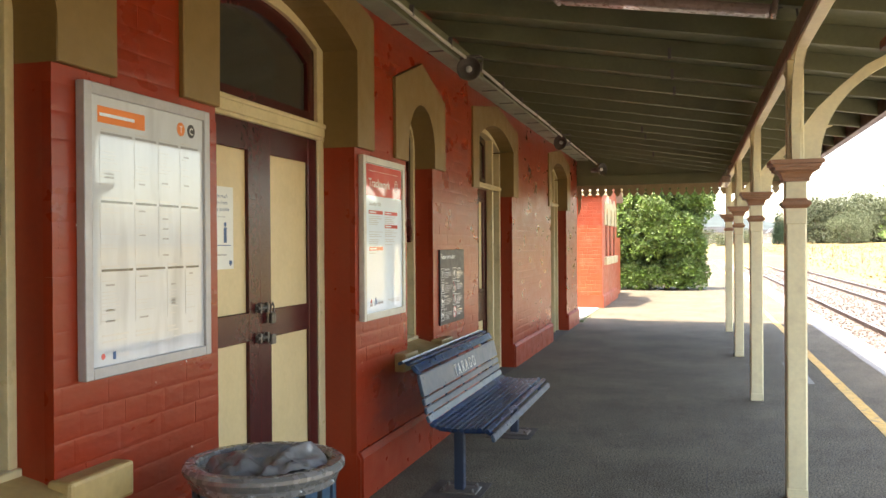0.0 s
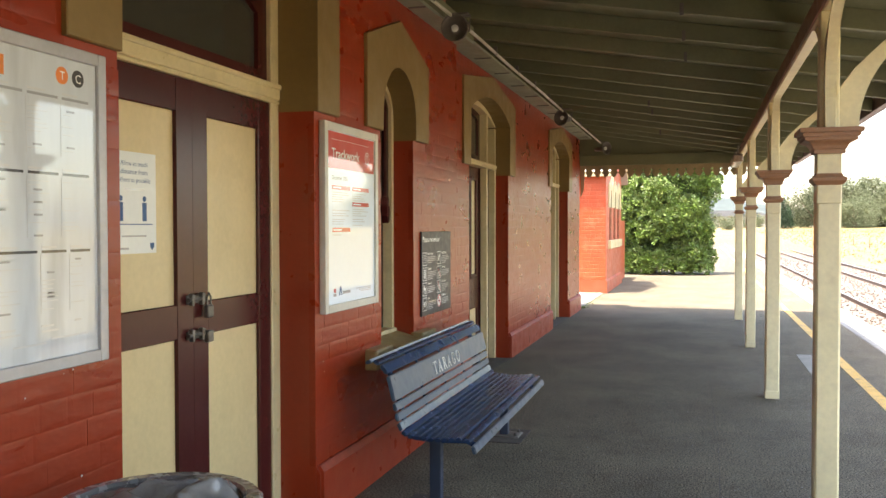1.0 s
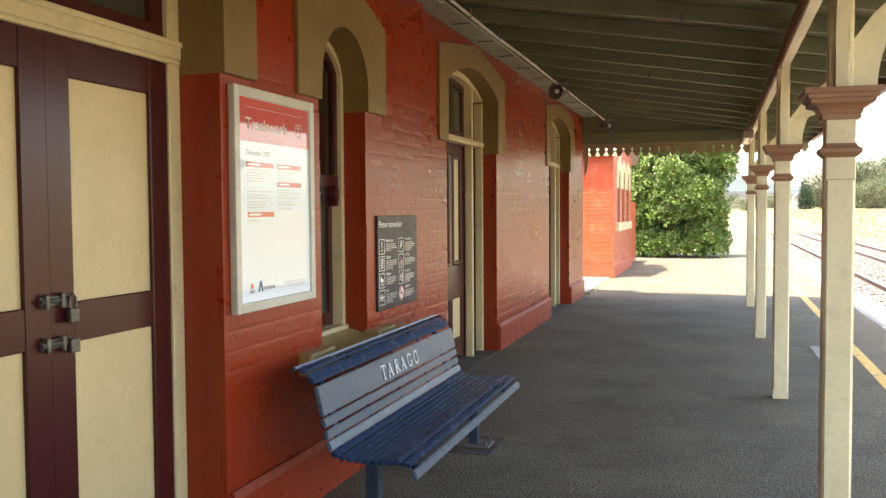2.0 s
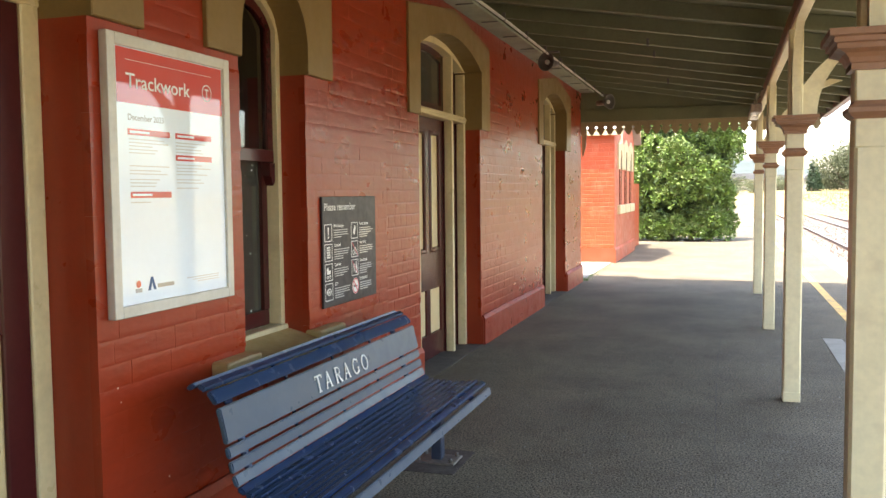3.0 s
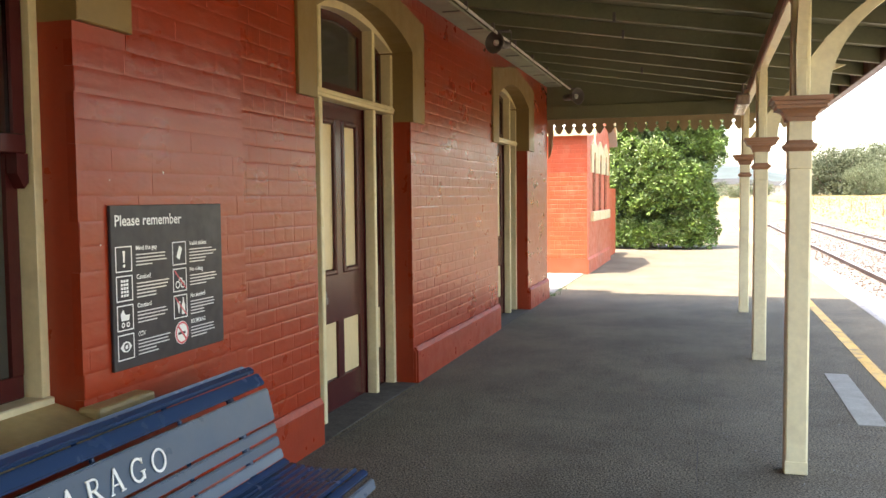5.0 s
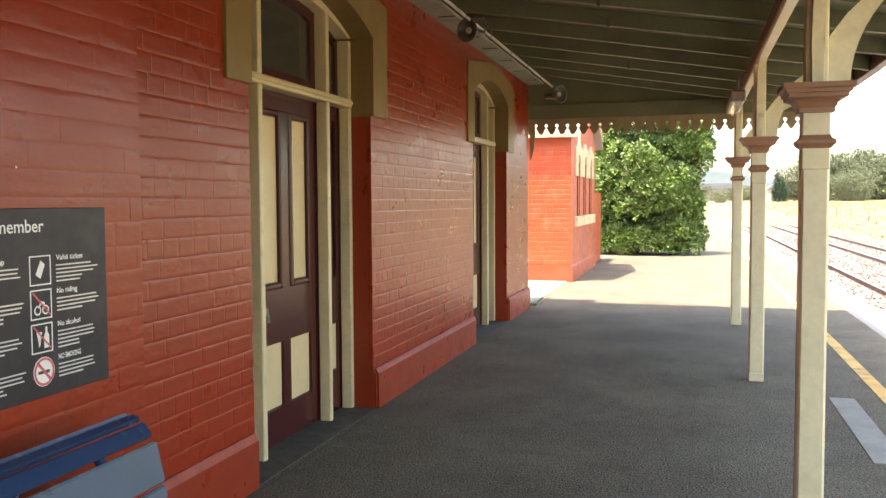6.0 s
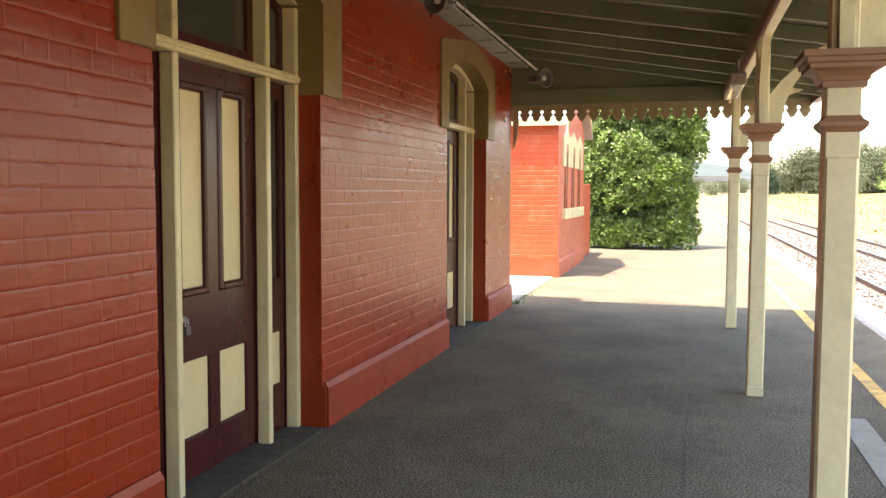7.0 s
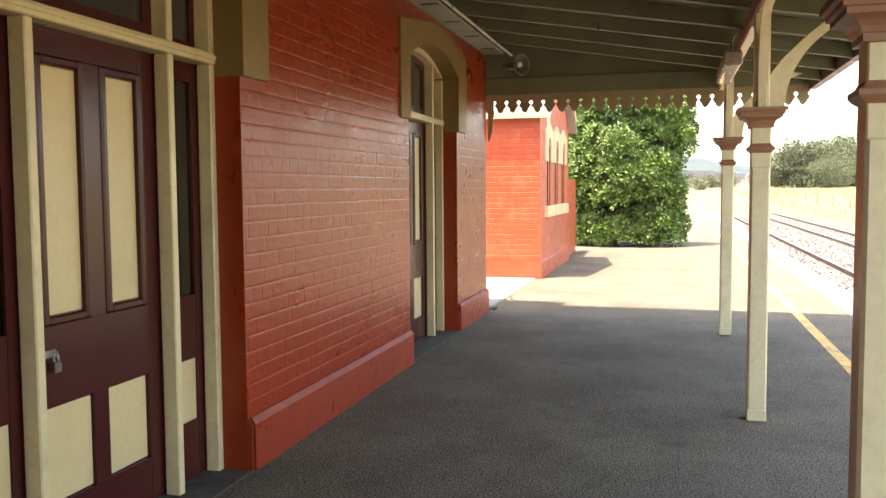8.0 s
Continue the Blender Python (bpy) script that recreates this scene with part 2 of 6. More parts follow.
def part(name, bm, mat, parent=None, label="", smooth=False):
    """Links a bmesh, drawn in world coordinates, as one mesh object under parent."""
    me = bpy.data.meshes.new(name)
    if parent:
        bmesh.ops.translate(bm, verts=bm.verts, vec=-place(parent))
    bmesh.ops.recalc_face_normals(bm, faces=bm.faces)
    if smooth:
        for f in bm.faces:
            f.smooth = True
    bm.to_mesh(me)
    bm.free()
    me.materials.append(mat)
    ob = new(name, me)
    ob.parent = parent
    return tagged(ob, label) if label else ob


def raw(name, verts, faces, mat, parent=None, label="", kind=""):
    me = bpy.data.meshes.new(name)
    if parent:
        o = place(parent)
        verts = [(x - o.x, y - o.y, z - o.z) for x, y, z in verts]
    me.from_pydata(verts, [], faces)
    me.materials.append(mat)
    ob = new(name, me)
    ob.parent = parent
    return tagged(ob, label, "", "", kind)


def box(bm, x0, x1, y0, y1, z0, z1, bevel=0.0, seg=1):
    g = bmesh.ops.create_cube(bm, size=1.0)["verts"]
    bmesh.ops.scale(bm, verts=g, vec=(x1 - x0, y1 - y0, z1 - z0))
    bmesh.ops.translate(bm, verts=g, vec=((x0 + x1) / 2, (y0 + y1) / 2, (z0 + z1) / 2))
    if bevel:
        es = list({e for v in g for e in v.link_edges})
        bmesh.ops.bevel(bm, geom=es, offset=bevel, segments=seg, affect="EDGES", profile=0.5)
    return bm


def boxed(*a, **k):
    return box(bmesh.new(), *a, **k)


def prism(points, axis, d0, d1, bm=None, bevel=0.0):
    """A flat outline pushed through from d0 to d1. axis 'x': points are (y, z); 'y': (x, z); 'z': (x, y)."""
    bm = bm or bmesh.new()
    def at(p, d):
        return {"x": (d, p[0], p[1]), "y": (p[0], d, p[1]), "z": (p[0], p[1], d)}[axis]
    a = [bm.verts.new(at(p, d0)) for p in points]
    b = [bm.verts.new(at(p, d1)) for p in points]
    fs = [bm.faces.new(a), bm.faces.new(b[::-1])]
    k = len(points)
    for i in range(k):
        fs.append(bm.faces.new((a[i], b[i], b[(i + 1) % k], a[(i + 1) % k])))
    if bevel:
        bmesh.ops.bevel(bm, geom=list(fs[0].edges) + list(fs[1].edges), offset=bevel, segments=1, affect="EDGES")
    return bm


def lathe(profile, seg=32, at=(0, 0, 0), bm=None, square=False):
    """Turns (radius, height) pairs round a vertical axis; square: a four-sided moulding of that half width."""
    bm = bm or bmesh.new()
    rings = []
    for r, h in profile:
        if square:
            ring = [bm.verts.new((at[0] + sx * r, at[1] + sy * r, at[2] + h)) for sx, sy in ((-1, -1), (1, -1), (1, 1), (-1, 1))]
        else:
            ring = [bm.verts.new((at[0] + r * math.cos(2 * math.pi * i / seg), at[1] + r * math.sin(2 * math.pi * i / seg), at[2] + h)) for i in range(seg)]
        rings.append(ring)
    k = len(rings[0])
    for a, b in zip(rings, rings[1:]):
        for i in range(k):
            bm.faces.new((a[i], a[(i + 1) % k], b[(i + 1) % k], b[i]))
    bm.faces.new(rings[0][::-1])
    bm.faces.new(rings[-1])
    return bm


def tube(path, r, seg=8, bm=None):
    """A round bar along a path of points."""
    bm = bm or bmesh.new()
    pts = [Vector(p) for p in path]
    rings = []
    for i, p in enumerate(pts):
        d = (pts[min(i + 1, len(pts) - 1)] - pts[max(i - 1, 0)]).normalized()
        u = d.cross(Vector((0, 0, 1)) if abs(d.z) < 0.9 else Vector((1, 0, 0))).normalized()
        w = d.cross(u)
        rr = r[i] if isinstance(r, (list, tuple)) else r
        rings.append([bm.verts.new(p + rr * (math.cos(a) * u + math.sin(a) * w)) for a in [2 * math.pi * j / seg for j in range(seg)]])
    for a, b in zip(rings, rings[1:]):
        for j in range(seg):
            bm.faces.new((a[j], a[(j + 1) % seg], b[(j + 1) % seg], b[j]))
    bm.faces.new(rings[0][::-1])
    bm.faces.new(rings[-1])
    return bm


def lettering(body, height, x, y, z, mat, parent, width=None, depth=0.0008, centre=False, name="lettering", spacing=1.0, bold=0.0):
    """Words on a face that looks along +x, from y to the right, with the baseline at z."""
    cu = bpy.data.curves.new(name, "FONT")
    cu.body, cu.size, cu.extrude = body, 1.0, 0.0
    cu.resolution_u = 3
    cu.space_character, cu.offset = spacing, bold
    tmp = new(name, cu)
    bpy.context.view_layer.update()
    me = bpy.data.meshes.new_from_object(tmp)
    bpy.data.objects.remove(tmp)
    co = [v.co.copy() for v in me.vertices]
    lo, hi = min(c.x for c in co), max(c.x for c in co)
    sy = height / 0.72
    sx = width / (hi - lo) if width else sy
    off = -(hi - lo) / 2 * sx if centre else 0.0
    o = place(parent)
    for v, c in zip(me.vertices, co):
        v.co = (x + depth - o.x, y + off + (c.x - lo) * sx - o.y, z + c.y * sy - o.z)
    me.materials.append(mat)
    ob = new(name, me)
    ob.parent = parent
    return ob


def strip(name, x, y0, y1, z0, z1, mat, parent, depth=0.0008):
    """A thin printed bar on a face that looks along +x."""
    return part(name, boxed(x, x + depth, y0, y1, z0, z1), mat, parent)


def disc(name, x, y, z, r, mat, parent, depth=0.0008, hole=0.0, seg=28):
    bm = bmesh.new()
    outer = [(y + r * math.cos(2 * math.pi * i / seg), z + r * math.sin(2 * math.pi * i / seg)) for i in range(seg)]
    if not hole:
        prism(outer, "x", x, x + depth, bm)
    else:
        inner = [(y + hole * math.cos(2 * math.pi * i / seg), z + hole * math.sin(2 * math.pi * i / seg)) for i in range(seg)]
        a = [bm.verts.new((x + depth, *p)) for p in outer]
        b = [bm.verts.new((x + depth, *p)) for p in inner]
        for i in range(seg):
            j = (i + 1) % seg
            bm.faces.new((a[i], a[j], b[j], b[i]))
    return part(name, bm, mat, parent)


def arch(y0, y1, spring, crown, n=14):
    """Points of a segmental arch from the right springing to the left one, as (y, z)."""
    half, rise, mid = (y1 - y0) / 2, crown - spring, (y0 + y1) / 2
    rad = (half * half + rise * rise) / (2 * rise)
    a = math.asin(min(1.0, half / rad))
    if rise > half:
        a = math.pi - a
    return [(mid + rad * math.sin(a - 2 * a * i / n), crown - rad + rad * math.cos(a - 2 * a * i / n)) for i in range(n + 1)]


def arch_z(y, y0, y1, spring, crown):
    half, rise, mid = (y1 - y0) / 2, crown - spring, (y0 + y1) / 2
    rad = (half * half + rise * rise) / (2 * rise)
    return crown - rad + math.sqrt(max(0.0, rad * rad - (y - mid) ** 2))


# ---- plan ----
WALL_A, WALL_B = -1.835, -2.055      # faces of the projecting bay and of the rest of the front
STEP, END = 8.24, 17.36              # where the bay ends, where the building ends
IMPOST, PLINTH, EAVE = 2.068, 0.283, 3.02
D1, D2, D3 = (4.05, 5.585), (9.48, 11.235), (14.20, 15.90)
W0, W1 = (2.51, 3.095), (6.527, 7.155)
SILL = 0.775
LABELS = {"d1": (3.787, 5.86), "d2": (9.235, 11.53), "d3": (13.94, 16.26), "w0": (2.21, 3.387), "w1": (6.262, 7.443)}

# ---- ground, platform, tracks ----
def ground_height(x, y):
    near = -0.78 if x > -15 else -0.3
    rise = max(0.0, min(1.0, (y - 70) / 150)) * 2.0 + max(0.0, min(1.0, (x - 14) / 30)) * 0.55
    return near + rise + 0.12 * noise.noise((x * 0.06, y * 0.06, 0)) * min(1, max(0, (abs(x - 5) - 6) / 8))


def axis_steps(lo, hi, fine_lo, fine_hi, fine, grow=1.25):
    out, v, s = [], fine_lo, fine
    while v <= fine_hi:
        out.append(v)
        v += fine
    v, s = fine_hi, fine
    while v < hi:
        s *= grow
        v += s
        out.append(v)
    v, s = fine_lo, fine
    while v > lo:
        s *= grow
        v -= s
        out.insert(0, v)
    return out


gx, gy = axis_steps(-3000, 3000, -20, 60, 4), axis_steps(-2500, 4500, -20, 240, 5)
raw("ground", [(x, y, ground_height(x, y)) for y in gy for x in gx],
    [(j * len(gx) + i, j * len(gx) + i + 1, (j + 1) * len(gx) + i + 1, (j + 1) * len(gx) + i) for j in range(len(gy) - 1) for i in range(len(gx) - 1)],
    FIELD, None, "dry yellow summer grassland reaching the horizon", "structure")

# platform: one asphalt body with a concrete coping along its edge
pavement = part("platform_pavement", boxed(-14, 2.09, -25, 85, -1.1, 0.0), ASPHALT)
tagged(pavement, "worn dark grey asphalt station platform", "platform", kind="structure")
edge_wall = part("platform_edge", boxed(2.09, 2.42, -25, 85, -1.1, -0.10), CONCRETE)
tagged(edge_wall, "concrete platform edge wall with pale coping stones", "platform edge", kind="structure")
cope_me = bpy.data.meshes.new("coping_stone")
cbm = box(bmesh.new(), 2.09, 2.50, 0.006, 0.909, -0.10, 0.004, 0.008)
cbm.to_mesh(cope_me)
cbm.free()
cope_me.materials.append(CONCRETE)
for i in range(70):
    c = new("coping_stone", cope_me)
    c.parent = edge_wall
    c.location = (random.uniform(-0.006, 0.006), -3 + i * 0.915, random.uniform(-0.002, 0.002))
line = bmesh.new()
segs = 160
lv = []
for i in range(segs + 1):
    y = -10 + i * 0.5
    w = 0.004 * noise.noise((0, y * 1.7, 3))
    lv.append((line.verts.new((1.462 + w, y, 0.004)), line.verts.new((1.568 + w + 0.004 * noise.noise((5, y * 2.1, 0)), y, 0.004))))
for a, b in zip(lv, lv[1:]):
    line.faces.new((a[0], a[1], b[1], b[0]))
tagged(part("platform_line", line, YELLOW), "worn yellow safety line painted along the platform", "line marking", kind="structure")
tagged(part("pavement_patch", boxed(1.098, 1.278, 10.72, 12.40, -0.02, 0.005, 0.003), PATCH), "pale grey concrete patch let into the asphalt", "patch", kind="structure")
tagged(part("end_slab", boxed(-9, -2.055, END + 0.02, 21.6, -0.05, 0.012, 0.006), CONCRETE), "pale concrete slab between the station building and the shed", "slab", kind="structure")
# long joint in the asphalt where two strips meet
cr = bmesh.new()
prev = None
for i in range(150):
    y = 3.0 + i * 0.10
    xx = 0.13 + 0.05 * noise.noise((0, y * 0.45, 7)) + 0.012 * noise.noise((3, y * 5.0, 0))
    w = max(0.0005, 0.0016 + 0.0060 * noise.noise((9, y * 1.3, 0)))
    cur = (cr.verts.new((xx - w, y, 0.003)), cr.verts.new((xx + w, y, 0.003)))
    if prev:
        cr.faces.new((prev[0], prev[1], cur[1], cur[0]))
    prev = cur
for ya, yb in ((D2[0] - 0.15, D2[1] + 0.1), (D3[0] - 0.1, D3[1] + 0.1), (D1[0], D1[1])):
    prev = None
    for i in range(31):
        y = ya + (yb - ya) * i / 30
        xx = (-1.79 if yb < STEP else -1.985) + 0.012 * noise.noise((1, y * 3.1, 2))
        w = 0.004 + 0.004 * max(0, noise.noise((4, y * 2.3, 0)))
        cur = (cr.verts.new((xx - w, y, 0.005)), cr.verts.new((xx + w, y, 0.005)))
        if prev:
            cr.faces.new((prev[0], prev[1], cur[1], cur[0]))
        prev = cur
tagged(part("pavement_joint", cr, PAD), "dark cracked joint in the asphalt", "crack", kind="structure")
# small pale chips and litter on the asphalt
cv, cf = [], []
for i in range(2600):
    x, y, s = random.uniform(-1.9, 1.9), random.uniform(3, 17), random.choice((0.002, 0.003, 0.003, 0.004, 0.006))
    k = len(cv)
    a = random.uniform(0, 6)
    cv += [(x + s * math.cos(a), y + s * math.sin(a), 0.0005), (x + s * math.cos(a + 2), y + s * math.sin(a + 2), 0.0005),
           (x + s * math.cos(a + 4.3), y + s * math.sin(a + 4.3), 0.0005), (x, y, s * 1.1)]
    cf += [(k, k + 1, k + 3), (k + 1, k + 2, k + 3), (k + 2, k, k + 3)]
raw("grit", cv, cf, CONCRETE, None, "small pale stone chips scattered on the asphalt", "stuff")

RAIL_Z = -0.56
bed = prism([(2.42, -0.9), (2.42, -0.70), (8.6, -0.70), (9.6, -1.0)], "y", -40, 520)
tagged(part("track_bed", bed, BALLAST), "pinkish crushed stone ballast under two tracks", "ballast", kind="structure")


def stones(name, count, x0, x1, y0, y1, z, size, mat, label):
    v, f = [], []
    for i in range(count):
        u = random.random()
        x, y = random.uniform(x0, x1), y0 + (y1 - y0) * u * u
        s = size * random.uniform(0.6, 1.3)
        k = len(v)
        m = Euler((random.uniform(0, 6), random.uniform(0, 6), random.uniform(0, 6))).to_matrix()
        for p in ((1, 0, 0), (-0.8, 0.3, 0), (0, 0.9, 0.1), (0.1, -0.8, 0), (0, 0, 0.7), (0, 0.1, -0.7)):
            q = m @ Vector(p) * s
            v.append((x + q.x, y + q.y, z + 0.4 * s + q.z))
        f += [(k + a, k + b, k + c) for a, b, c in ((0, 2, 4), (2, 1, 4), (1, 3, 4), (3, 0, 4), (2, 0, 5), (1, 2, 5), (3, 1, 5), (0, 3, 5))]
    return raw(name, v, f, mat, None, label, "stuff")


stones("ballast_stones", 9000, 2.6, 8.7, 8, 75, -0.70, 0.045, BALLAST, "loose pinkish ballast stones between the rails")


def railway_track(x0, label):
    t = thing("railway_track", (x0 + 0.7175, 10, -0.70), label, "railway track", "railway tracks")
    for x in (x0, x0 + 1.435):
        h = 0.036
        web = [(x - 0.065, -0.72), (x + 0.065, -0.72), (x + 0.065, -0.705), (x + 0.009, -0.69), (x + 0.009, -0.60), (x + h, -0.588), (x + h, RAIL_Z - 0.004),
               (x - h, RAIL_Z - 0.004), (x - h, -0.588), (x - 0.009, -0.60), (x - 0.009, -0.69), (x - 0.065, -0.705)]
        r = part("rail", prism(web, "y", -40, 500), RAIL, t)
        part("rail_head", boxed(x - 0.030, x + 0.030, -40, 500, RAIL_Z - 0.004, RAIL_Z), RAIL_TOP, r, "bright worn running surface")
    me = bpy.data.meshes.new("sleeper")
    b = box(bmesh.new(), -1.15, 1.15, -0.11, 0.11, -0.10, 0.012, 0.01)
    b.to_mesh(me)
    b.free()
    me.materials.append(SLEEPER)
    for i in range(110):
        s = new("sleeper", me)
        s.parent = t
        s.location = (random.uniform(-0.02, 0.02), -2 + i * 0.66, random.uniform(-0.006, 0.004))
        s.rotation_euler = (0, 0, random.uniform(-0.01, 0.01))


railway_track(2.845, "rusty steel railway track beside the platform edge")
railway_track(6.30, "rusty steel railway track beyond the platform line")

# ---- building shell ----
def wall_slab(name, face, back, y0, y1, holes, label):
    """A front wall with openings right through it. holes: (y0, y1, z0, z1, label y0, label y1, shoulder)."""
    bm = bmesh.new()
    cuts = sorted({y0, y1, *[h[i] for h in holes for i in (0, 1, 4, 5) if y0 < h[i] < y1]})
    for a, b in zip(cuts, cuts[1:]):
        m = (a + b) / 2
        zs = [(-0.02, EAVE + 0.25)]
        for h in holes:
            if h[0] < m < h[1]:
                zs = [(-0.02, h[2])] if h[2] > 0 else []
                zs.append((h[6], EAVE + 0.25))
            elif h[4] < m < h[5]:
                zs = [(-0.02, IMPOST), (h[6], EAVE + 0.25)]
        for c, d in zs:
            box(bm, back, face, a, b, c, d)
    w = part(name, bm, RENDER_RED)
    return tagged(w, label, "wall", kind="structure")


SH_D, SH_W = 2.87, 2.60
holes_a = [(*W0, SILL - 0.08, 0, *LABELS["w0"], SH_W), (*D1, -1, 0, *LABELS["d1"], SH_D), (*W1, SILL - 0.08, 0, *LABELS["w1"], SH_W)]
holes_b = [(*D2, -1, 0, *LABELS["d2"], SH_D), (*D3, -1, 0, *LABELS["d3"], SH_D)]
# bay's unseen length behind the camera is added to hold back light
wall_a = wall_slab("wall_bay", WALL_A - 0.0025, WALL_A - 0.33, -12.0, STEP, holes_a, "gloss red painted brick wall of the projecting bay")
wall_b = wall_slab("wall_front", WALL_B - 0.0025, WALL_B - 0.33, STEP, END, holes_b, "gloss red painted brick wall along the platform")
shell = bmesh.new()
box(shell, -8.3, WALL_B - 0.33, END - 0.30, END, -0.02, 3.3)
box(shell, -8.3, WALL_B - 0.33, -12.0, -11.7, -0.02, 3.3)
box(shell, -8.6, -8.3, -12.0, END, -0.02, 3.3)
box(shell, -8.3, WALL_B - 0.34, 8.9, 9.0, -0.02, 3.3)
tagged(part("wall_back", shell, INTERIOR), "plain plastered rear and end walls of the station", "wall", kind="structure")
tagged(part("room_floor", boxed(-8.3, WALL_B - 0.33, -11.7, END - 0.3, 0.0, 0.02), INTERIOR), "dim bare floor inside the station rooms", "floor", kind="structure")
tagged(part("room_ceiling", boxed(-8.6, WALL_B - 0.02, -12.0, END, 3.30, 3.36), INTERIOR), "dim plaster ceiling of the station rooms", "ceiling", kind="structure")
roof = prism([(-8.9, 3.40), (WALL_B + 0.15, 3.40), (-5.3, 5.1)], "y", -12.4, END + 0.38)
tagged(part("building_roof", roof, ROOF_IRON), "galvanised iron gable roof over the station", "roof", kind="structure")


def plinth(y0, y1, face, host):
    p = prism([(face - 0.02, -0.01), (face + 0.034, -0.01), (face + 0.034, PLINTH - 0.035), (face + 0.012, PLINTH), (face - 0.02, PLINTH)], "y", y0 + 0.003, y1 - 0.003)
    bmesh.ops.bevel(p, geom=[e for e in p.edges if abs(e.verts[0].co.y - e.verts[1].co.y) < 1e-4 and max(v.co.x for v in e.verts) > face + 0.03],
                    offset=0.015, segments=2, affect="EDGES")
    ob = part("plinth", p, RENDER_RED, host, "smooth rendered red plinth")
    part("ledge_dust", prism([(face + 0.001, PLINTH + 0.001), (face + 0.013, PLINTH + 0.001), (face + 0.034, PLINTH - 0.0335), (face + 0.0335, PLINTH - 0.036)], "y", y0 + 0.02, y1 - 0.02), LEDGE, ob)


for y0, y1 in ((-12, D1[0]), (D1[1], STEP)):
    plinth(y0, y1, WALL_A, wall_a)
for y0, y1 in ((STEP, D2[0]), (D2[1], D3[0]), (D3[1], END)):
    plinth(y0, y1, WALL_B, wall_b)


def surround(kind, opening, lab, face, back, shoulder, apex, spring, crown, host):
    """Tan painted stone dressing over an opening, pointed at the top and cut by the arch."""
    y0, y1 = opening
    a, b = lab
    pts = [(a, IMPOST), (a, shoulder), ((a + b) / 2, apex), (b, shoulder), (b, IMPOST), (y1, IMPOST)] + arch(y0, y1, spring, crown) + [(y0, IMPOST)]
    part("stone_surround", prism(pts, "x", back, face + 0.022, bevel=0.004), TAN, host, "tan painted stone arch surround")


surround("door", D1, LABELS["d1"], WALL_A, WALL_A - 0.24, SH_D, 3.03, 2.63, 2.81, wall_a)
surround("window", W1, LABELS["w1"], WALL_A, WALL_A - 0.2, SH_W, 2.80, 2.22, 2.50, wall_a)
surround("window", W0, LABELS["w0"], WALL_A, WALL_A - 0.2, SH_W, 2.80, 2.22, 2.50, wall_a)
surround("door", D2, LABELS["d2"], WALL_B, WALL_B - 0.26, SH_D, 3.03, 2.61, 2.80, wall_b)
surround("door", D3, LABELS["d3"], WALL_B, WALL_B - 0.26, SH_D, 3.03, 2.61, 2.80, wall_b)


def window_sill(w, lab, host):
    """Tan stone sill with raised end blocks and a sloped, hollowed middle."""
    y0, y1 = w
    a, b = lab
    bm = prism([(WALL_A - 0.2, SILL - 0.10), (WALL_A + 0.07, SILL - 0.10), (WALL_A + 0.07, SILL - 0.045), (WALL_A + 0.05, SILL - 0.03), (WALL_A - 0.2, SILL + 0.03)], "y", y0 - 0.01, y1 + 0.01)
    part("sill_slope", bm, SILL_TAN, host, "tan painted stone window sill")
    for c, d in ((a, y0 + 0.02), (y1 - 0.02, b)):
        part("sill_end", boxed(WALL_A - 0.02, WALL_A + 0.075, c, d, SILL - 0.115, SILL + 0.005, 0.014, 2), SILL_TAN, host)


window_sill(W0, LABELS["w0"], wall_a)
window_sill(W1, LABELS["w1"], wall_a)


def bar_arch(y0, y1, spring, crown, width, x0, x1, n=14):
    """A bent bar that follows an arch."""
    o, i = arch(y0, y1, spring, crown, n), arch(y0 + width, y1 - width, spring, crown - width, n)
    bm = bmesh.new()
    for k in range(n):
        prism([o[k], o[k + 1], i[k + 1], i[k]], "x", x0, x1, bm)
    bmesh.ops.remove_doubles(bm, verts=bm.verts, dist=1e-5)
    return bm


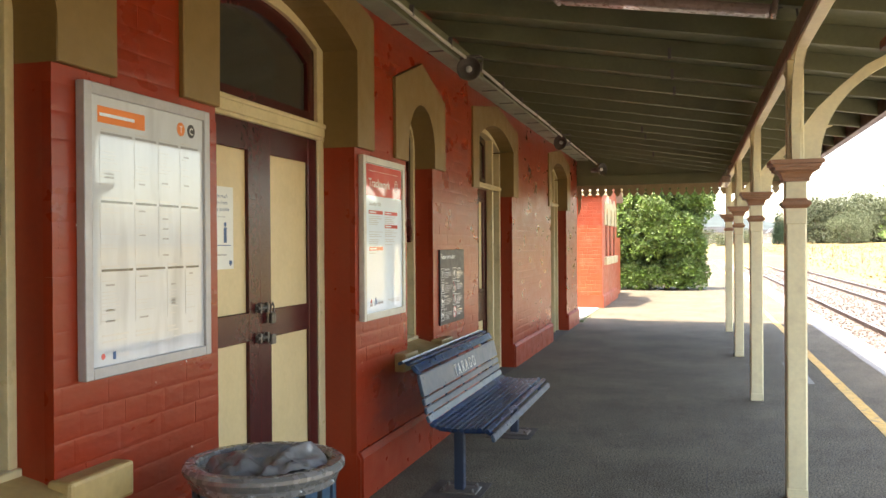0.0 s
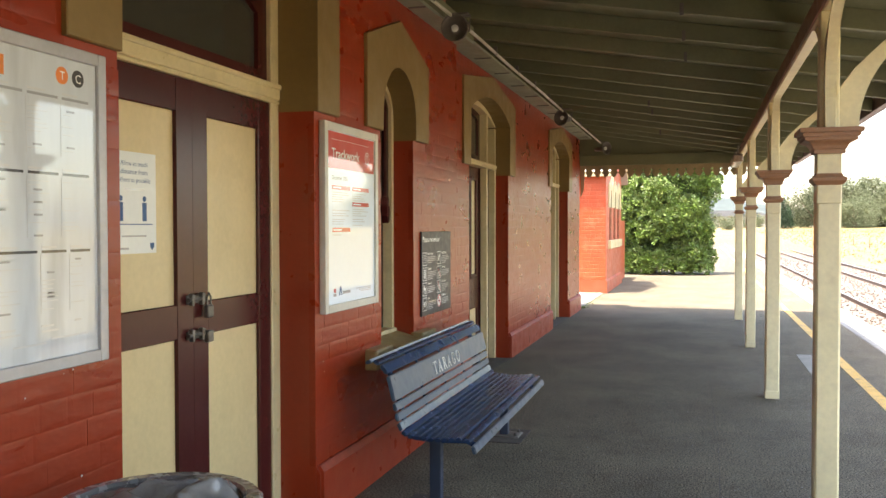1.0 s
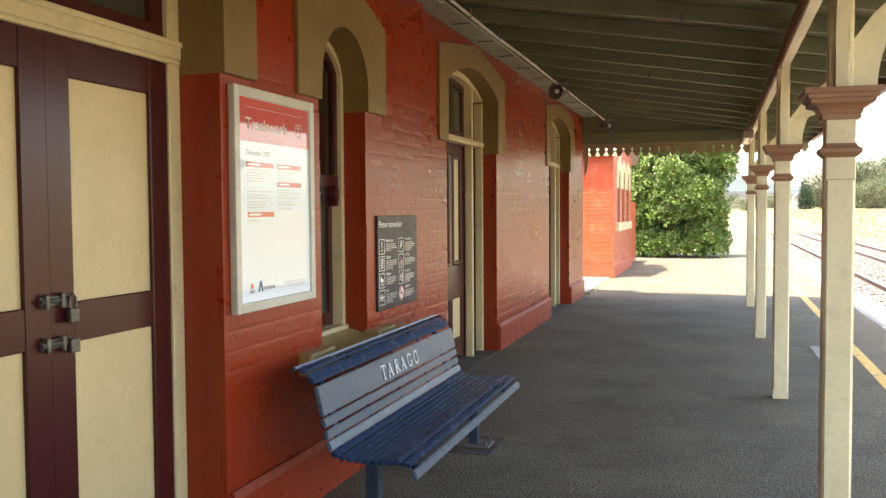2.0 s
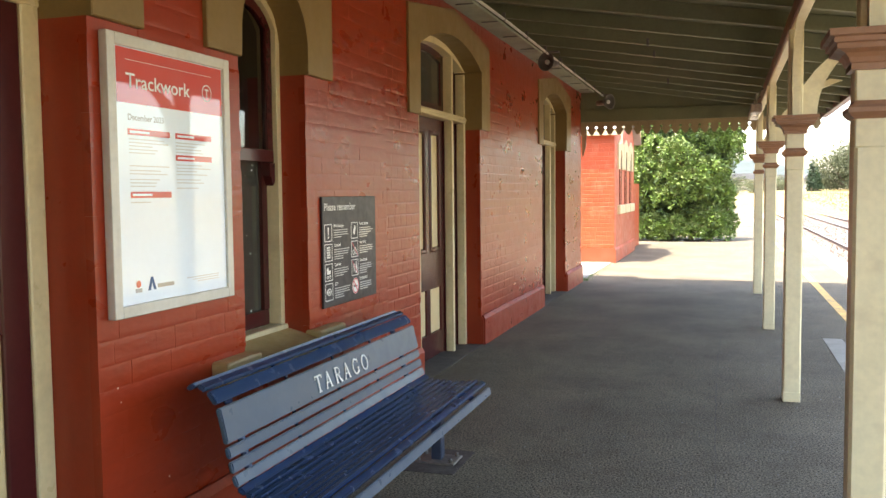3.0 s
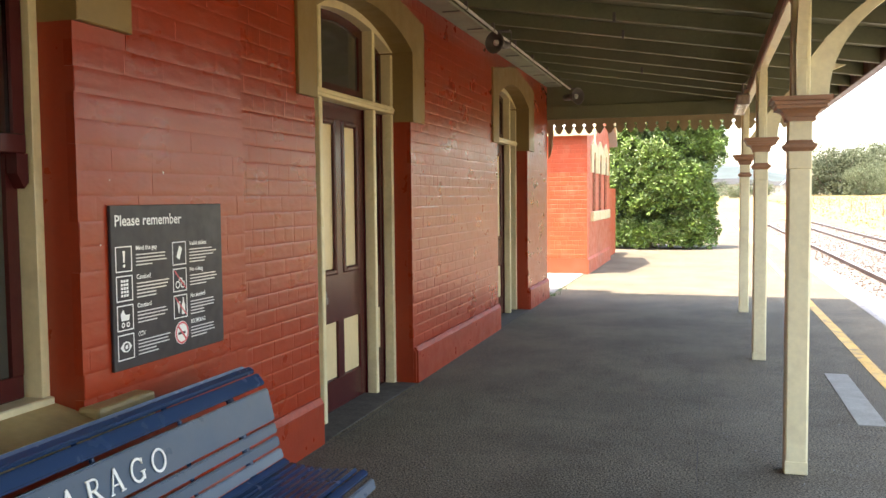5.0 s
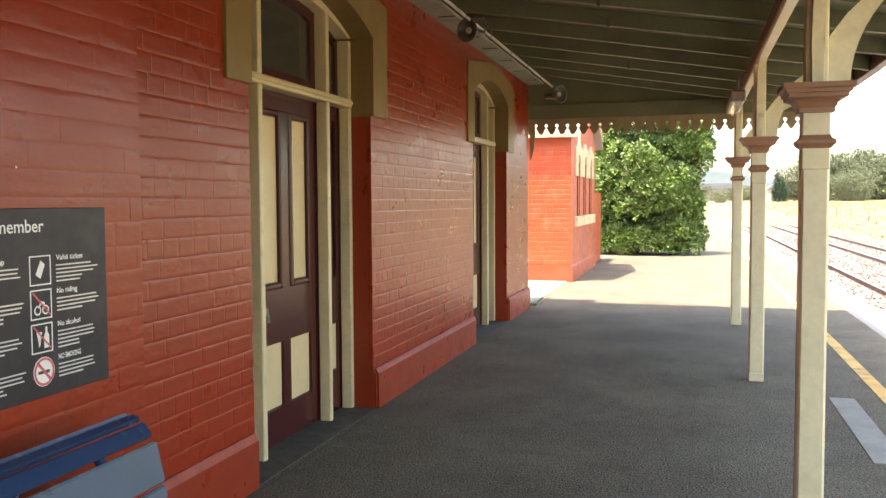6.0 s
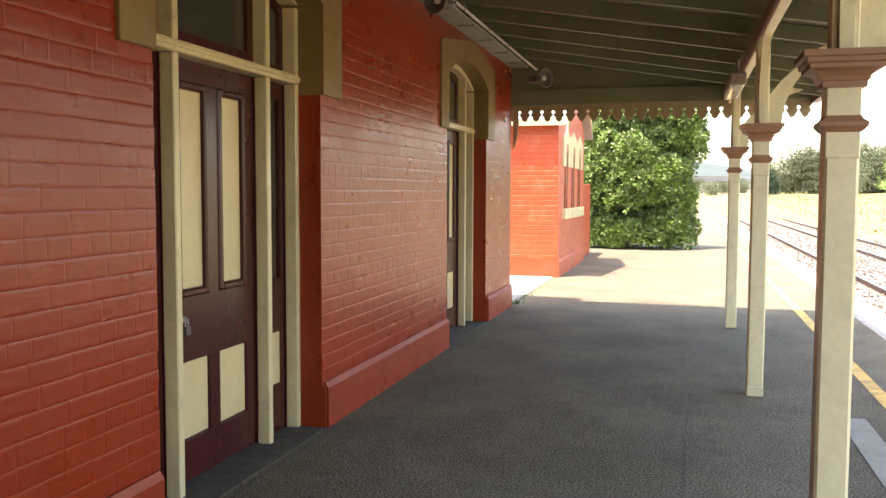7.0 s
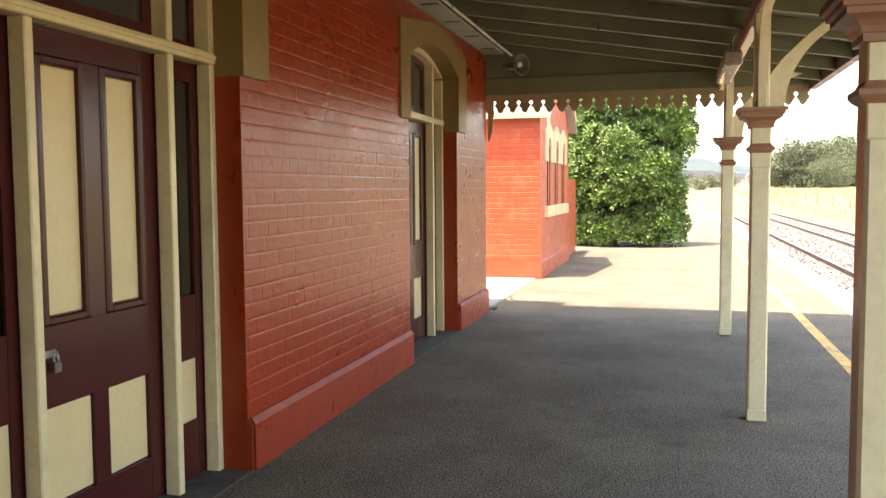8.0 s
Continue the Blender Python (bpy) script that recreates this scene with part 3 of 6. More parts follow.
def sash_window(name, w, x, label):
    """Tall narrow arched box window: cream frame, two maroon sashes with glass."""
    y0, y1 = w
    t = thing(name, (x, (y0 + y1) / 2, SILL), label, "window", "sash windows", "structure")
    f = 0.038
    spring, crown = 2.29, 2.475
    part("frame_jamb", boxed(x - 0.10, x + 0.01, y0, y0 + f, SILL, spring, 0.002), CREAM, t)
    part("frame_jamb", boxed(x - 0.10, x + 0.01, y1 - f, y1, SILL, spring, 0.002), CREAM, t)
    part("frame_arch", bar_arch(y0, y1, spring, crown, f, x - 0.10, x + 0.01), CREAM, t)
    part("frame_sill", boxed(x - 0.10, x + 0.03, y0, y1, SILL - 0.01, SILL + 0.035, 0.005), CREAM, t)
    a, b = y0 + f + 0.012, y1 - f - 0.012
    meet = 1.665
    s = 0.05
    low = part("lower_sash", boxed(x - 0.09, x - 0.05, a, b, SILL + 0.035, SILL + 0.115, 0.004), MAROON, t)
    part("sash_stile", boxed(x - 0.09, x - 0.05, a, a + s, SILL + 0.115, meet), MAROON, low)
    part("sash_stile", boxed(x - 0.09, x - 0.05, b - s, b, SILL + 0.115, meet), MAROON, low)
    g = part("glass_pane", boxed(x - 0.074, x - 0.068, a + s, b - s, SILL + 0.115, meet), GLASS_DUSTY, low)
    sv, sf = [], []
    for i in range(28):
        cy, cz, q = random.uniform(a + s + 0.01, b - s - 0.01), SILL + 0.12 + (meet - SILL - 0.14) * random.random() ** 1.6, random.choice((0.0015, 0.002, 0.003, 0.005))
        k = len(sv)
        sv += [(x - 0.0672, cy + q * random.uniform(0.6, 1.3) * math.cos(m * 1.05), cz + q * random.uniform(0.6, 1.3) * math.sin(m * 1.05)) for m in range(6)]
        sf.append(tuple(range(k, k + 6)))
    raw("paint_specks", sv, sf, PAPER_BARE, g, "white paint specks on the dusty glass", "stuff")
    up = part("upper_sash", boxed(x - 0.05, x - 0.005, a, b, meet - 0.035, meet + 0.03, 0.004), MAROON, t)
    part("sash_stile", boxed(x - 0.045, x - 0.01, a, a + s, meet + 0.03, spring), MAROON, up)
    part("sash_stile", boxed(x - 0.045, x - 0.01, b - s, b, meet + 0.03, spring), MAROON, up)
    part("sash_head", bar_arch(a, b, spring, crown - f - 0.01, s, x - 0.045, x - 0.01), MAROON, up)
    part("sash_horn", prism([(b - s, meet - 0.035), (b, meet - 0.035), (b, meet - 0.13), (b - 0.02, meet - 0.15), (b - s, meet - 0.10)], "x", x - 0.045, x - 0.002), MAROON, up)
    pts = [(a + s, meet + 0.03), (b - s, meet + 0.03)] + arch(a + s, b - s, spring, crown - f - 0.01 - s)
    part("glass_pane", prism(pts, "x", x - 0.030, x - 0.024), GLASS, up)
    return t


sash_window("window_1", W0, WALL_A - 0.15, "tall arched sash window with maroon sashes and cream frame")
sash_window("window_2", W1, WALL_A - 0.15, "tall arched sash window with dusty lower pane and maroon sashes")


def panelled_leaf(t, x, y0, y1, z0, z1, uppers, lowers, stile=0.095, mid=(0.62, 0.95), panel=None, lock_side=-1):
    """A maroon door leaf: stiles, rails and panels with moulded edges round them."""
    d = 0.045
    leaf = part("door_leaf", boxed(x - d, x - 0.02, y0, y1, z0, z1), MAROON, t)
    part("stile", boxed(x - d, x, y0, y0 + stile, z0, z1, 0.003), MAROON, leaf)
    part("stile", boxed(x - d, x, y1 - stile, y1, z0, z1, 0.003), MAROON, leaf)
    part("top_rail", boxed(x - d, x - 0.001, y0 + stile, y1 - stile, z1 - 0.11, z1, 0.003), MAROON, leaf)
    part("lock_rail", boxed(x - d, x - 0.001, y0 + stile, y1 - stile, mid[0], mid[1], 0.003), MAROON, leaf)
    part("bottom_rail", boxed(x - d, x - 0.001, y0 + stile, y1 - stile, z0, z0 + 0.21, 0.003), MAROON, leaf)
    c = (y0 + y1) / 2
    part("muntin", boxed(x - d, x - 0.0015, c - 0.05, c + 0.05, z0 + 0.21, z1 - 0.11, 0.003), MAROON, leaf)
    for a, b in ((y0 + stile, c - 0.05), (c + 0.05, y1 - stile)):
        for lo, hi, rim in ((mid[1], z1 - 0.11, 0.038), (z0 + 0.21, mid[0], 0.004)):
            if rim > 0.01:
                fr = bmesh.new()
                for p, q, r, s in ((a, a + rim, lo, hi), (b - rim, b, lo, hi), (a + rim, b - rim, lo, lo + rim), (a + rim, b - rim, hi - rim, hi)):
                    box(fr, x - 0.03, x + 0.010, p, q, r, s, 0.009)
                part("panel_moulding", fr, MAROON, leaf)
            part("panel", boxed(x - 0.03, x - 0.018, a + rim, b - rim, lo + rim, hi - rim, 0.003), PANEL, leaf, "flat cream panel")
    return leaf


def arched_door(name, opening, face, label):
    """Four-panelled door between narrow sidelights, under an arched transom light."""
    y0, y1 = opening
    x = face - 0.145
    t = thing(name, (x, (y0 + y1) / 2, 0), label, "door", "panelled station doors", "structure")
    mid = (y0 + y1) / 2
    w = 0.048
    m0, m1 = mid - 0.447 - w, mid + 0.447 + w
    spring, crown = 2.61, 2.80
    z_t0, z_t1 = 2.128, 2.186
    back = x - 0.118
    for a, b in ((y0, y0 + w), (m0, m0 + w), (m1 - w, m1), (y1 - w, y1)):
        post = part("frame_post", boxed(x - 0.078, x, a, b, 0.0, z_t0, 0.006), CREAM, t)
        part("door_stop", boxed(back, x - 0.0785, a + 0.002, b - 0.002, 0.0, z_t0), MAROON, post)
        top = min(arch_z(a, y0, y1, spring, crown), arch_z(b, y0, y1, spring, crown)) - 0.02
        part("transom_mullion", boxed(back, x - 0.001, a, b, z_t1, top, 0.005), CREAM, t)
    tr = part("transom_bar", boxed(back, x + 0.006, y0, y1, z_t0, z_t1, 0.006), CREAM, t)
    part("transom_bead", boxed(x, x + 0.014, y0, y1, z_t0 + 0.022, z_t0 + 0.045, 0.005), CREAM, tr)
    part("arch_frame", bar_arch(y0, y1, spring, crown, 0.055, back, x), CREAM, t)
    # transom lights: maroon borders round glass
    for a, b in ((y0 + w, m0), (m0 + w, m1 - w), (m1, y1 - w)):
        e = 0.07 if b - a > 0.5 else 0.045
        n = 8
        tops = [(b - (b - a) * k / n, arch_z(b - (b - a) * k / n, y0, y1, spring, crown) - 0.045) for k in range(n + 1)]
        ins = [(b - e - (b - a - 2 * e) * k / n, arch_z(b - (b - a) * k / n, y0, y1, spring, crown) - 0.045 - e) for k in range(n + 1)]
        fb = bmesh.new()
        out = [(a, z_t1), (b, z_t1)] + tops
        inn = [(a + e, z_t1 + e), (b - e, z_t1 + e)] + ins
        for k in range(len(out)):
            j = (k + 1) % len(out)
            prism([out[k], out[j], inn[j], inn[k]], "x", back + 0.005, back + 0.035, fb)
        f = part("fanlight_frame", fb, MAROON, t)
        part("glass_pane", prism(inn, "x", back + 0.014, back + 0.02), GLASS_DUSTY, f)
    # sidelights: panel below, glass above
    for a, b in ((y0 + w, m0), (m1, y1 - w)):
        sl = part("sidelight", boxed(back, back + 0.03, a, b, 0.0, 0.30), MAROON, t)
        part("rail", boxed(back, back + 0.03, a, b, 0.62, 0.95), MAROON, sl)
        part("rail", boxed(back, back + 0.03, a, b, 2.03, z_t0), MAROON, sl)
        for c, d in ((a, a + 0.05), (b - 0.05, b)):
            part("stile", boxed(back, back + 0.032, c, d, 0.0, z_t0 - 0.001), MAROON, sl)
        part("panel", boxed(back + 0.004, back + 0.02, a + 0.05, b - 0.05, 0.30, 0.62), PANEL, sl, "flat cream panel")
        part("glass_pane", boxed(back + 0.012, back + 0.018, a + 0.05, b - 0.05, 0.95, 2.03), GLASS, sl)
    leaf = panelled_leaf(t, back + 0.03, m0 + w, m1 - w, 0.012, z_t0, 2, 2)
    hy = m0 + w + 0.075
    hasp = part("hasp", boxed(back + 0.03, back + 0.036, hy - 0.05, hy + 0.085, 0.825, 0.855, 0.002), STEEL, leaf, "galvanised hasp and padlock")
    part("staple", tube([(back + 0.036, hy + 0.06, 0.848), (back + 0.06, hy + 0.06, 0.848), (back + 0.06, hy + 0.06, 0.83), (back + 0.036, hy + 0.06, 0.83)], 0.004), STEEL, hasp)
    part("padlock", boxed(back + 0.042, back + 0.064, hy + 0.04, hy + 0.08, 0.765, 0.81, 0.005, 2), LOCK, hasp)
    part("shackle", tube([(back + 0.053, hy + 0.047, 0.805), (back + 0.053, hy + 0.047, 0.835), (back + 0.053, hy + 0.06, 0.846), (back + 0.053, hy + 0.073, 0.835), (back + 0.053, hy + 0.073, 0.805)], 0.004), STEEL, hasp)
    part("threshold", boxed(back - 0.02, face + 0.02, y0, y1, -0.01, 0.004), PAD, t, "worn dark threshold strip")
    return t


arched_door("door_2", D2, WALL_B, "maroon four-panelled door with cream panels, sidelights and arched fanlight")
arched_door("door_3", D3, WALL_B, "maroon four-panelled door with cream panels under an arched fanlight")


def double_door():
    """A locked pair of flush-boarded doors with maroon rails over cream sheets, under a large fanlight."""
    y0, y1 = D1
    x = WALL_A - 0.20
    t = thing("door_1", (x, (y0 + y1) / 2, 0), "locked maroon and cream double doors below an arched fanlight", "door", kind="structure")
    w = 0.08
    spring, crown = 2.63, 2.81
    zt0, zt1 = 2.105, 2.20
    for a, b in ((y0, y0 + w), (y1 - w, y1)):
        part("frame_post", boxed(x - 0.07, x + 0.005, a, b, 0, spring + 0.03, 0.005), CREAM, t)
    tr = part("transom_bar", boxed(x - 0.07, x + 0.014, y0, y1, zt0 + 0.02, zt1, 0.008, 2), CREAM, t)
    part("transom_bead", boxed(x - 0.07, x + 0.022, y0, y1, zt1 - 0.022, zt1 + 0.004, 0.006, 2), CREAM, tr)
    part("transom_bead", boxed(x - 0.07, x + 0.010, y0, y1, zt0, zt0 + 0.02, 0.004), CREAM, tr)
    part("arch_frame", bar_arch(y0, y1, spring, crown, 0.06, x - 0.07, x + 0.004), CREAM, t)
    a, b, e = y0 + w, y1 - w, 0.085
    n = 10
    out = [(a, zt1), (b, zt1)] + [(b - (b - a) * k / n, arch_z(b - (b - a) * k / n, y0, y1, spring, crown) - 0.05) for k in range(n + 1)]
    inn = [(a + e, zt1 + e * 0.7), (b - e, zt1 + e * 0.7)] + [(b - e - (b - a - 2 * e) * k / n, arch_z(b - (b - a) * k / n, y0, y1, spring, crown) - 0.05 - e) for k in range(n + 1)]
    fb = bmesh.new()
    for k in range(len(out)):
        j = (k + 1) % len(out)
        prism([out[k], out[j], inn[j], inn[k]], "x", x - 0.06, x - 0.02, fb)
    f = part("fanlight_frame", fb, MAROON, t)
    part("glass_pane", prism(inn, "x", x - 0.048, x - 0.042), GLASS_DUSTY, f)
    mid = (y0 + y1) / 2 - 0.005
    for side, (c, d) in (("left", (a, mid - 0.0006)), ("right", (mid + 0.0006, b))):
        leaf = part("door_leaf", boxed(x - 0.06, x - 0.025, c, d, 0.012, zt0, 0.002), PANEL, t, "cream sheeted door leaf with maroon rails")
        outer = (c, c + 0.115) if side == "left" else (d - 0.115, d)
        inner = (d - 0.115, d) if side == "left" else (c, c + 0.115)
        part("stile", boxed(x - 0.026, x - 0.006, *outer, 0.012, zt0, 0.004), MAROON, leaf)
        part("stile", boxed(x - 0.026, x - 0.006, *inner, 0.012, zt0, 0.001), MAROON, leaf)
        s, q = min(outer[1], inner[1]), max(outer[0], inner[0])
        part("top_rail", boxed(x - 0.026, x - 0.007, s, q, zt0 - 0.14, zt0, 0.004), MAROON, leaf)
        part("lock_rail", boxed(x - 0.026, x - 0.007, s, q, 1.025, 1.17, 0.004), MAROON, leaf)
        part("bottom_rail", boxed(x - 0.026, x - 0.007, s, q, 0.012, 0.2, 0.004), MAROON, leaf)
    for z, big in ((1.185, True), (1.035, False)):
        lock = part("hasp", boxed(x - 0.006, x + 0.004, mid - 0.06, mid + 0.085, z - 0.018, z + 0.018, 0.003), LOCK, t, "old galvanised hasp bolt")
        part("bolt", tube([(x + 0.01, mid - 0.065, z), (x + 0.01, mid + 0.07, z)], 0.009), LOCK, lock)
        for o in (-0.04, 0.035):
            part("keeper", boxed(x, x + 0.022, mid + o - 0.008, mid + o + 0.008, z - 0.026, z + 0.026, 0.003), LOCK, lock)
        part("padlock", boxed(x + 0.008, x + 0.032, mid + 0.055, mid + 0.1, z - 0.085 if big else z - 0.04, z - 0.03 if big else z + 0.01, 0.006, 2), LOCK, lock)
        if big:
            part("shackle", tube([(x + 0.02, mid + 0.063, z - 0.035), (x + 0.02, mid + 0.063, z + 0.005), (x + 0.02, mid + 0.078, z + 0.02), (x + 0.02, mid + 0.092, z + 0.005), (x + 0.02, mid + 0.092, z - 0.035)], 0.005), LOCK, lock)
    part("threshold", boxed(x - 0.08, WALL_A, y0, y1, -0.01, 0.004), PAD, t, "worn dark threshold strip")
    return x - 0.025


door_face = double_door()


# small chips where the red paint has come off to white
cv, cf = [], []
for i in range(50):
    y = random.choice((random.uniform(3.15, 4.0), random.uniform(5.62, 6.48), random.uniform(7.2, 8.2)))
    z, q, a = random.uniform(0.35, 2.0), random.choice((0.0015, 0.002, 0.003, 0.0045)), random.uniform(0, 6)
    k = len(cv)
    for m in range(5):
        rr = q * random.uniform(0.5, 1.3)
        cv.append((WALL_A + 0.0022, y + rr * math.cos(a + m * 1.256), z + rr * math.sin(a + m * 1.256)))
    cf.append(tuple(range(k, k + 5)))
raw("paint_chips", cv, cf, PAPER_BARE, None, "small white chips in the red wall paint", "stuff")

# ---- platform awning ----
# AW_START: unseen rear stretch, added to block light from behind the camera
BEAM_X, AW_OUT, AW_END, AW_START = 0.625, 1.52, 17.40, -11.5


def roof_z(x):
    """Underside of the rafters."""
    return 3.10 - 0.163 * (x + 1.92)


RAFT = 0.12
sheet = prism([(-2.06, roof_z(-2.06) + RAFT), (AW_OUT + 0.06, roof_z(AW_OUT + 0.06) + RAFT), (AW_OUT + 0.06, roof_z(AW_OUT + 0.06) + RAFT + 0.03), (-2.06, roof_z(-2.06) + RAFT + 0.03)], "y", AW_START, AW_END + 0.05)
tagged(part("awning_ceiling", sheet, OLIVE), "olive painted underside of the awning roof", "ceiling", kind="structure")
awning = thing("awning_frame", (BEAM_X, 6, 0), "olive rafters and cream beam carrying the platform awning", "awning", kind="structure")
RAFTERS = [16.62 - 0.785 * k for k in range(36)]
for y in RAFTERS:
    pts = [(-2.05, roof_z(-2.05)), (AW_OUT, roof_z(AW_OUT)), (AW_OUT, roof_z(AW_OUT) + RAFT), (-2.05, roof_z(-2.05) + RAFT)]
    part("rafter", prism(pts, "y", y - 0.026, y + 0.026, bevel=0.003), OLIVE, awning)
    if random.random() < 0.5:
        xx = random.choice((-0.55, -0.1, 0.1))
        part("cleat", boxed(xx - 0.012, xx + 0.012, y - 0.036, y - 0.022, roof_z(xx) - 0.015, roof_z(xx) + 0.06), HORN, awning)
zb = roof_z(BEAM_X)
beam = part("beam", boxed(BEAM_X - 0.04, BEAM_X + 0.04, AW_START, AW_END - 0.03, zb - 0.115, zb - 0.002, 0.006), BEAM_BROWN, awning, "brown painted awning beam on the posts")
part("beam_edge", boxed(BEAM_X - 0.034, BEAM_X + 0.034, AW_START, AW_END - 0.03, zb - 0.135, zb - 0.1145, 0.006), CREAM_POST, beam, "cream painted lower edge of the beam")
part("fascia", boxed(AW_OUT, AW_OUT + 0.025, AW_START, AW_END, roof_z(AW_OUT) - 0.01, roof_z(AW_OUT) + 0.14, 0.003), GUTTER, awning, "brown painted fascia board")
gp = [(AW_OUT + 0.025, 0.13), (AW_OUT + 0.025, 0.0), (AW_OUT + 0.08, -0.005), (AW_OUT + 0.125, 0.03), (AW_OUT + 0.135, 0.11), (AW_OUT + 0.125, 0.11), (AW_OUT + 0.115, 0.035), (AW_OUT + 0.075, 0.008), (AW_OUT + 0.033, 0.01), (AW_OUT + 0.033, 0.13)]
part("gutter", prism([(a, roof_z(AW_OUT) + b) for a, b in gp], "y", AW_START, AW_END + 0.03), GUTTER, awning, "brown ogee roof gutter")
# board along the top of the wall
soff = bmesh.new()
box(soff, WALL_A - 0.01, -1.70, AW_START, STEP + 0.03, 2.925, 2.95, 0.003)
box(soff, WALL_B - 0.01, -1.84, STEP + 0.03, END, 3.055, 3.08, 0.003)
part("soffit_board", soff, SOFFIT, awning, "faded green board along the wall top")
part("wall_plate", boxed(-1.745, -1.70, AW_START, STEP + 0.03, 2.95, 3.06, 0.003), OLIVE, awning)
for k in range(24):
    y = -2.0 + k * 0.82
    part("soffit_clip", boxed(*((-1.82, -1.705) if y < STEP else (-2.0, -1.845)), y - 0.008, y + 0.008, *((2.917, 2.926) if y < STEP else (3.047, 3.056))), HORN, awning)


def awning_post(y0):
    x = BEAM_X
    t = thing("awning_post", (x, y0, 0), "cream timber awning post with terracotta capital and curved brackets", "post", "awning posts")
    h = 0.058
    part("foot_block", boxed(x - h, x + h, y0 - h, y0 + h, 0, 0.07, 0.004), CREAM_POST, t)
    c = 0.011
    octo = [(x - h + c, y0 - h), (x + h - c, y0 - h), (x + h, y0 - h + c), (x + h, y0 + h - c), (x + h - c, y0 + h), (x - h + c, y0 + h), (x - h, y0 + h - c), (x - h, y0 - h + c)]
    part("shaft", prism([(x + (p - x) * 0.996, y0 + (q - y0) * 0.996) for p, q in octo], "z", 0.07, 1.60), CREAM_POST, t)
    part("neck_block", boxed(x - h, x + h, y0 - h, y0 + h, 1.60, 1.86, 0.005), CREAM_POST, t)
    part("necking", lathe([(h, 1.692), (h + 0.010, 1.70), (h + 0.021, 1.713), (h + 0.021, 1.727), (h + 0.006, 1.738), (h, 1.75)], at=(x, y0, 0), square=True), TERRA, t)
    steps = [(0.0, 1.845), (0.014, 1.847), (0.014, 1.866), (0.019, 1.870), (0.023, 1.884), (0.034, 1.898), (0.052, 1.906), (0.062, 1.909), (0.062, 1.925), (0.072, 1.928),
             (0.072, 1.943), (0.086, 1.947), (0.086, 1.968), (0.02, 1.972)]
    part("capital", lathe([(h + o, z) for o, z in steps], at=(x, y0, 0), square=True), TERRA, t, "stepped terracotta moulded capital")
    u = 0.046
    part("upper_post", boxed(x - u, x + u, y0 - u, y0 + u, 1.965, zb - 0.135, 0.004), CREAM_POST, t)
    top = zb - 0.137
    for s in (-1, 1):
        outer = []
        n = 9
        for k in range(n + 1):
            a = math.pi / 2 * k / n
            outer.append((y0 + s * (u + 0.028 + 0.36 * (1 - math.cos(a))), 2.16 + (top - 2.16) * math.sin(a)))
        pts = [(y0 + s * u, 1.968), (y0 + s * (u + 0.034), 1.968), (y0 + s * (u + 0.034), 2.12)] + outer + [(y0 + s * (u + 0.25), top), (y0 + s * u, top - 0.16)]
        part("beam_bracket", prism(pts, "x", x - 0.026, x + 0.026, bevel=0.003), CREAM_POST, t, "curved cream timber bracket")
    lo = []
    n = 12
    for k in range(n + 1):
        a = radians(68) * k / n
        lo.append((x + u + 0.09 + 0.70 * (1 - math.cos(a)), 1.968 + 0.61 * math.sin(a)))
    pts = [(x + u, 1.968)] + lo + [(1.30, roof_z(1.30) - 0.002), (1.18, roof_z(1.18) - 0.002), (1.0, 2.50), (0.87, 2.392), (0.745, 2.27), (x + u, 2.17)]
    part("eave_bracket", prism(pts, "y", y0 - 0.025, y0 + 0.025, bevel=0.003), CREAM_POST, t, "arched cream timber eave bracket")
    return t


first = awning_post(16.265)
# the rearmost posts belong to the added, unseen stretch
for k in range(1, 9):
    copy_thing(first, Matrix.Translation((BEAM_X, 16.265 - 3.322 * k, 0)))

# gable end of the awning: beam, boarding and pierced valance
end = thing("awning_end", (0, AW_END, 2.4), "boarded awning end with pierced scalloped valance", "valance", kind="structure")
part("end_beam", boxed(-2.06, AW_OUT, AW_END - 0.05, AW_END, 2.585, 2.775, 0.004), OLIVE, end)
part("end_panel", prism([(-2.075, 2.60), (AW_OUT, 2.60), (AW_OUT, roof_z(AW_OUT) + RAFT), (-2.075, roof_z(-2.075) + RAFT)], "y", AW_END + 0.001, AW_END + 0.012), OLIVE, end)
nb = 25
x0 = -2.11
bw = (AW_OUT + 0.02 - x0) / nb
for i in range(nb):
    a, b = x0 + i * bw + 0.0003, x0 + (i + 1) * bw - 0.0003
    part("gable_board", prism([(a, 2.70), (b, 2.70), (b, roof_z(b) + RAFT), (a, roof_z(a) + RAFT)], "y", AW_END + 0.0125, AW_END + 0.0155), OLIVE, end)
    c, hw = (a + b) / 2, (b - a) / 2
    side = [(hw, 2.72), (hw, 2.517)]
    r = 0.021
    for k in range(9):
        th = math.pi / 2 - math.pi * k / 8
        side.append((hw - r * math.cos(th) - 0.001, 2.494 + r * math.sin(th)))
    side += [(hw - 0.004, 2.468), (hw - 0.006, 2.452), (hw - 0.014, 2.438), (hw - 0.032, 2.421), (hw - 0.030, 2.412), (hw * 0.35, 2.386), (0, 2.370)]
    jig = random.uniform(-0.004, 0.004)
    outline = [(c + p, q + jig) for p, q in side] + [(c - p, q + jig) for p, q in side[-2::-1]]
    part("valance_board", prism(outline, "y", AW_END + 0.016, AW_END + 0.034), VALANCE, end)
drop = [(-2.05, 2.60), (-1.975, 2.60), (-1.975, 2.36), (-1.99, 2.30), (-1.985, 2.22), (-2.005, 2.13), (-2.03, 2.05), (-2.05, 2.03)]
part("end_drop", prism(drop, "y", AW_END + 0.04, AW_END + 0.058), VALANCE, end)


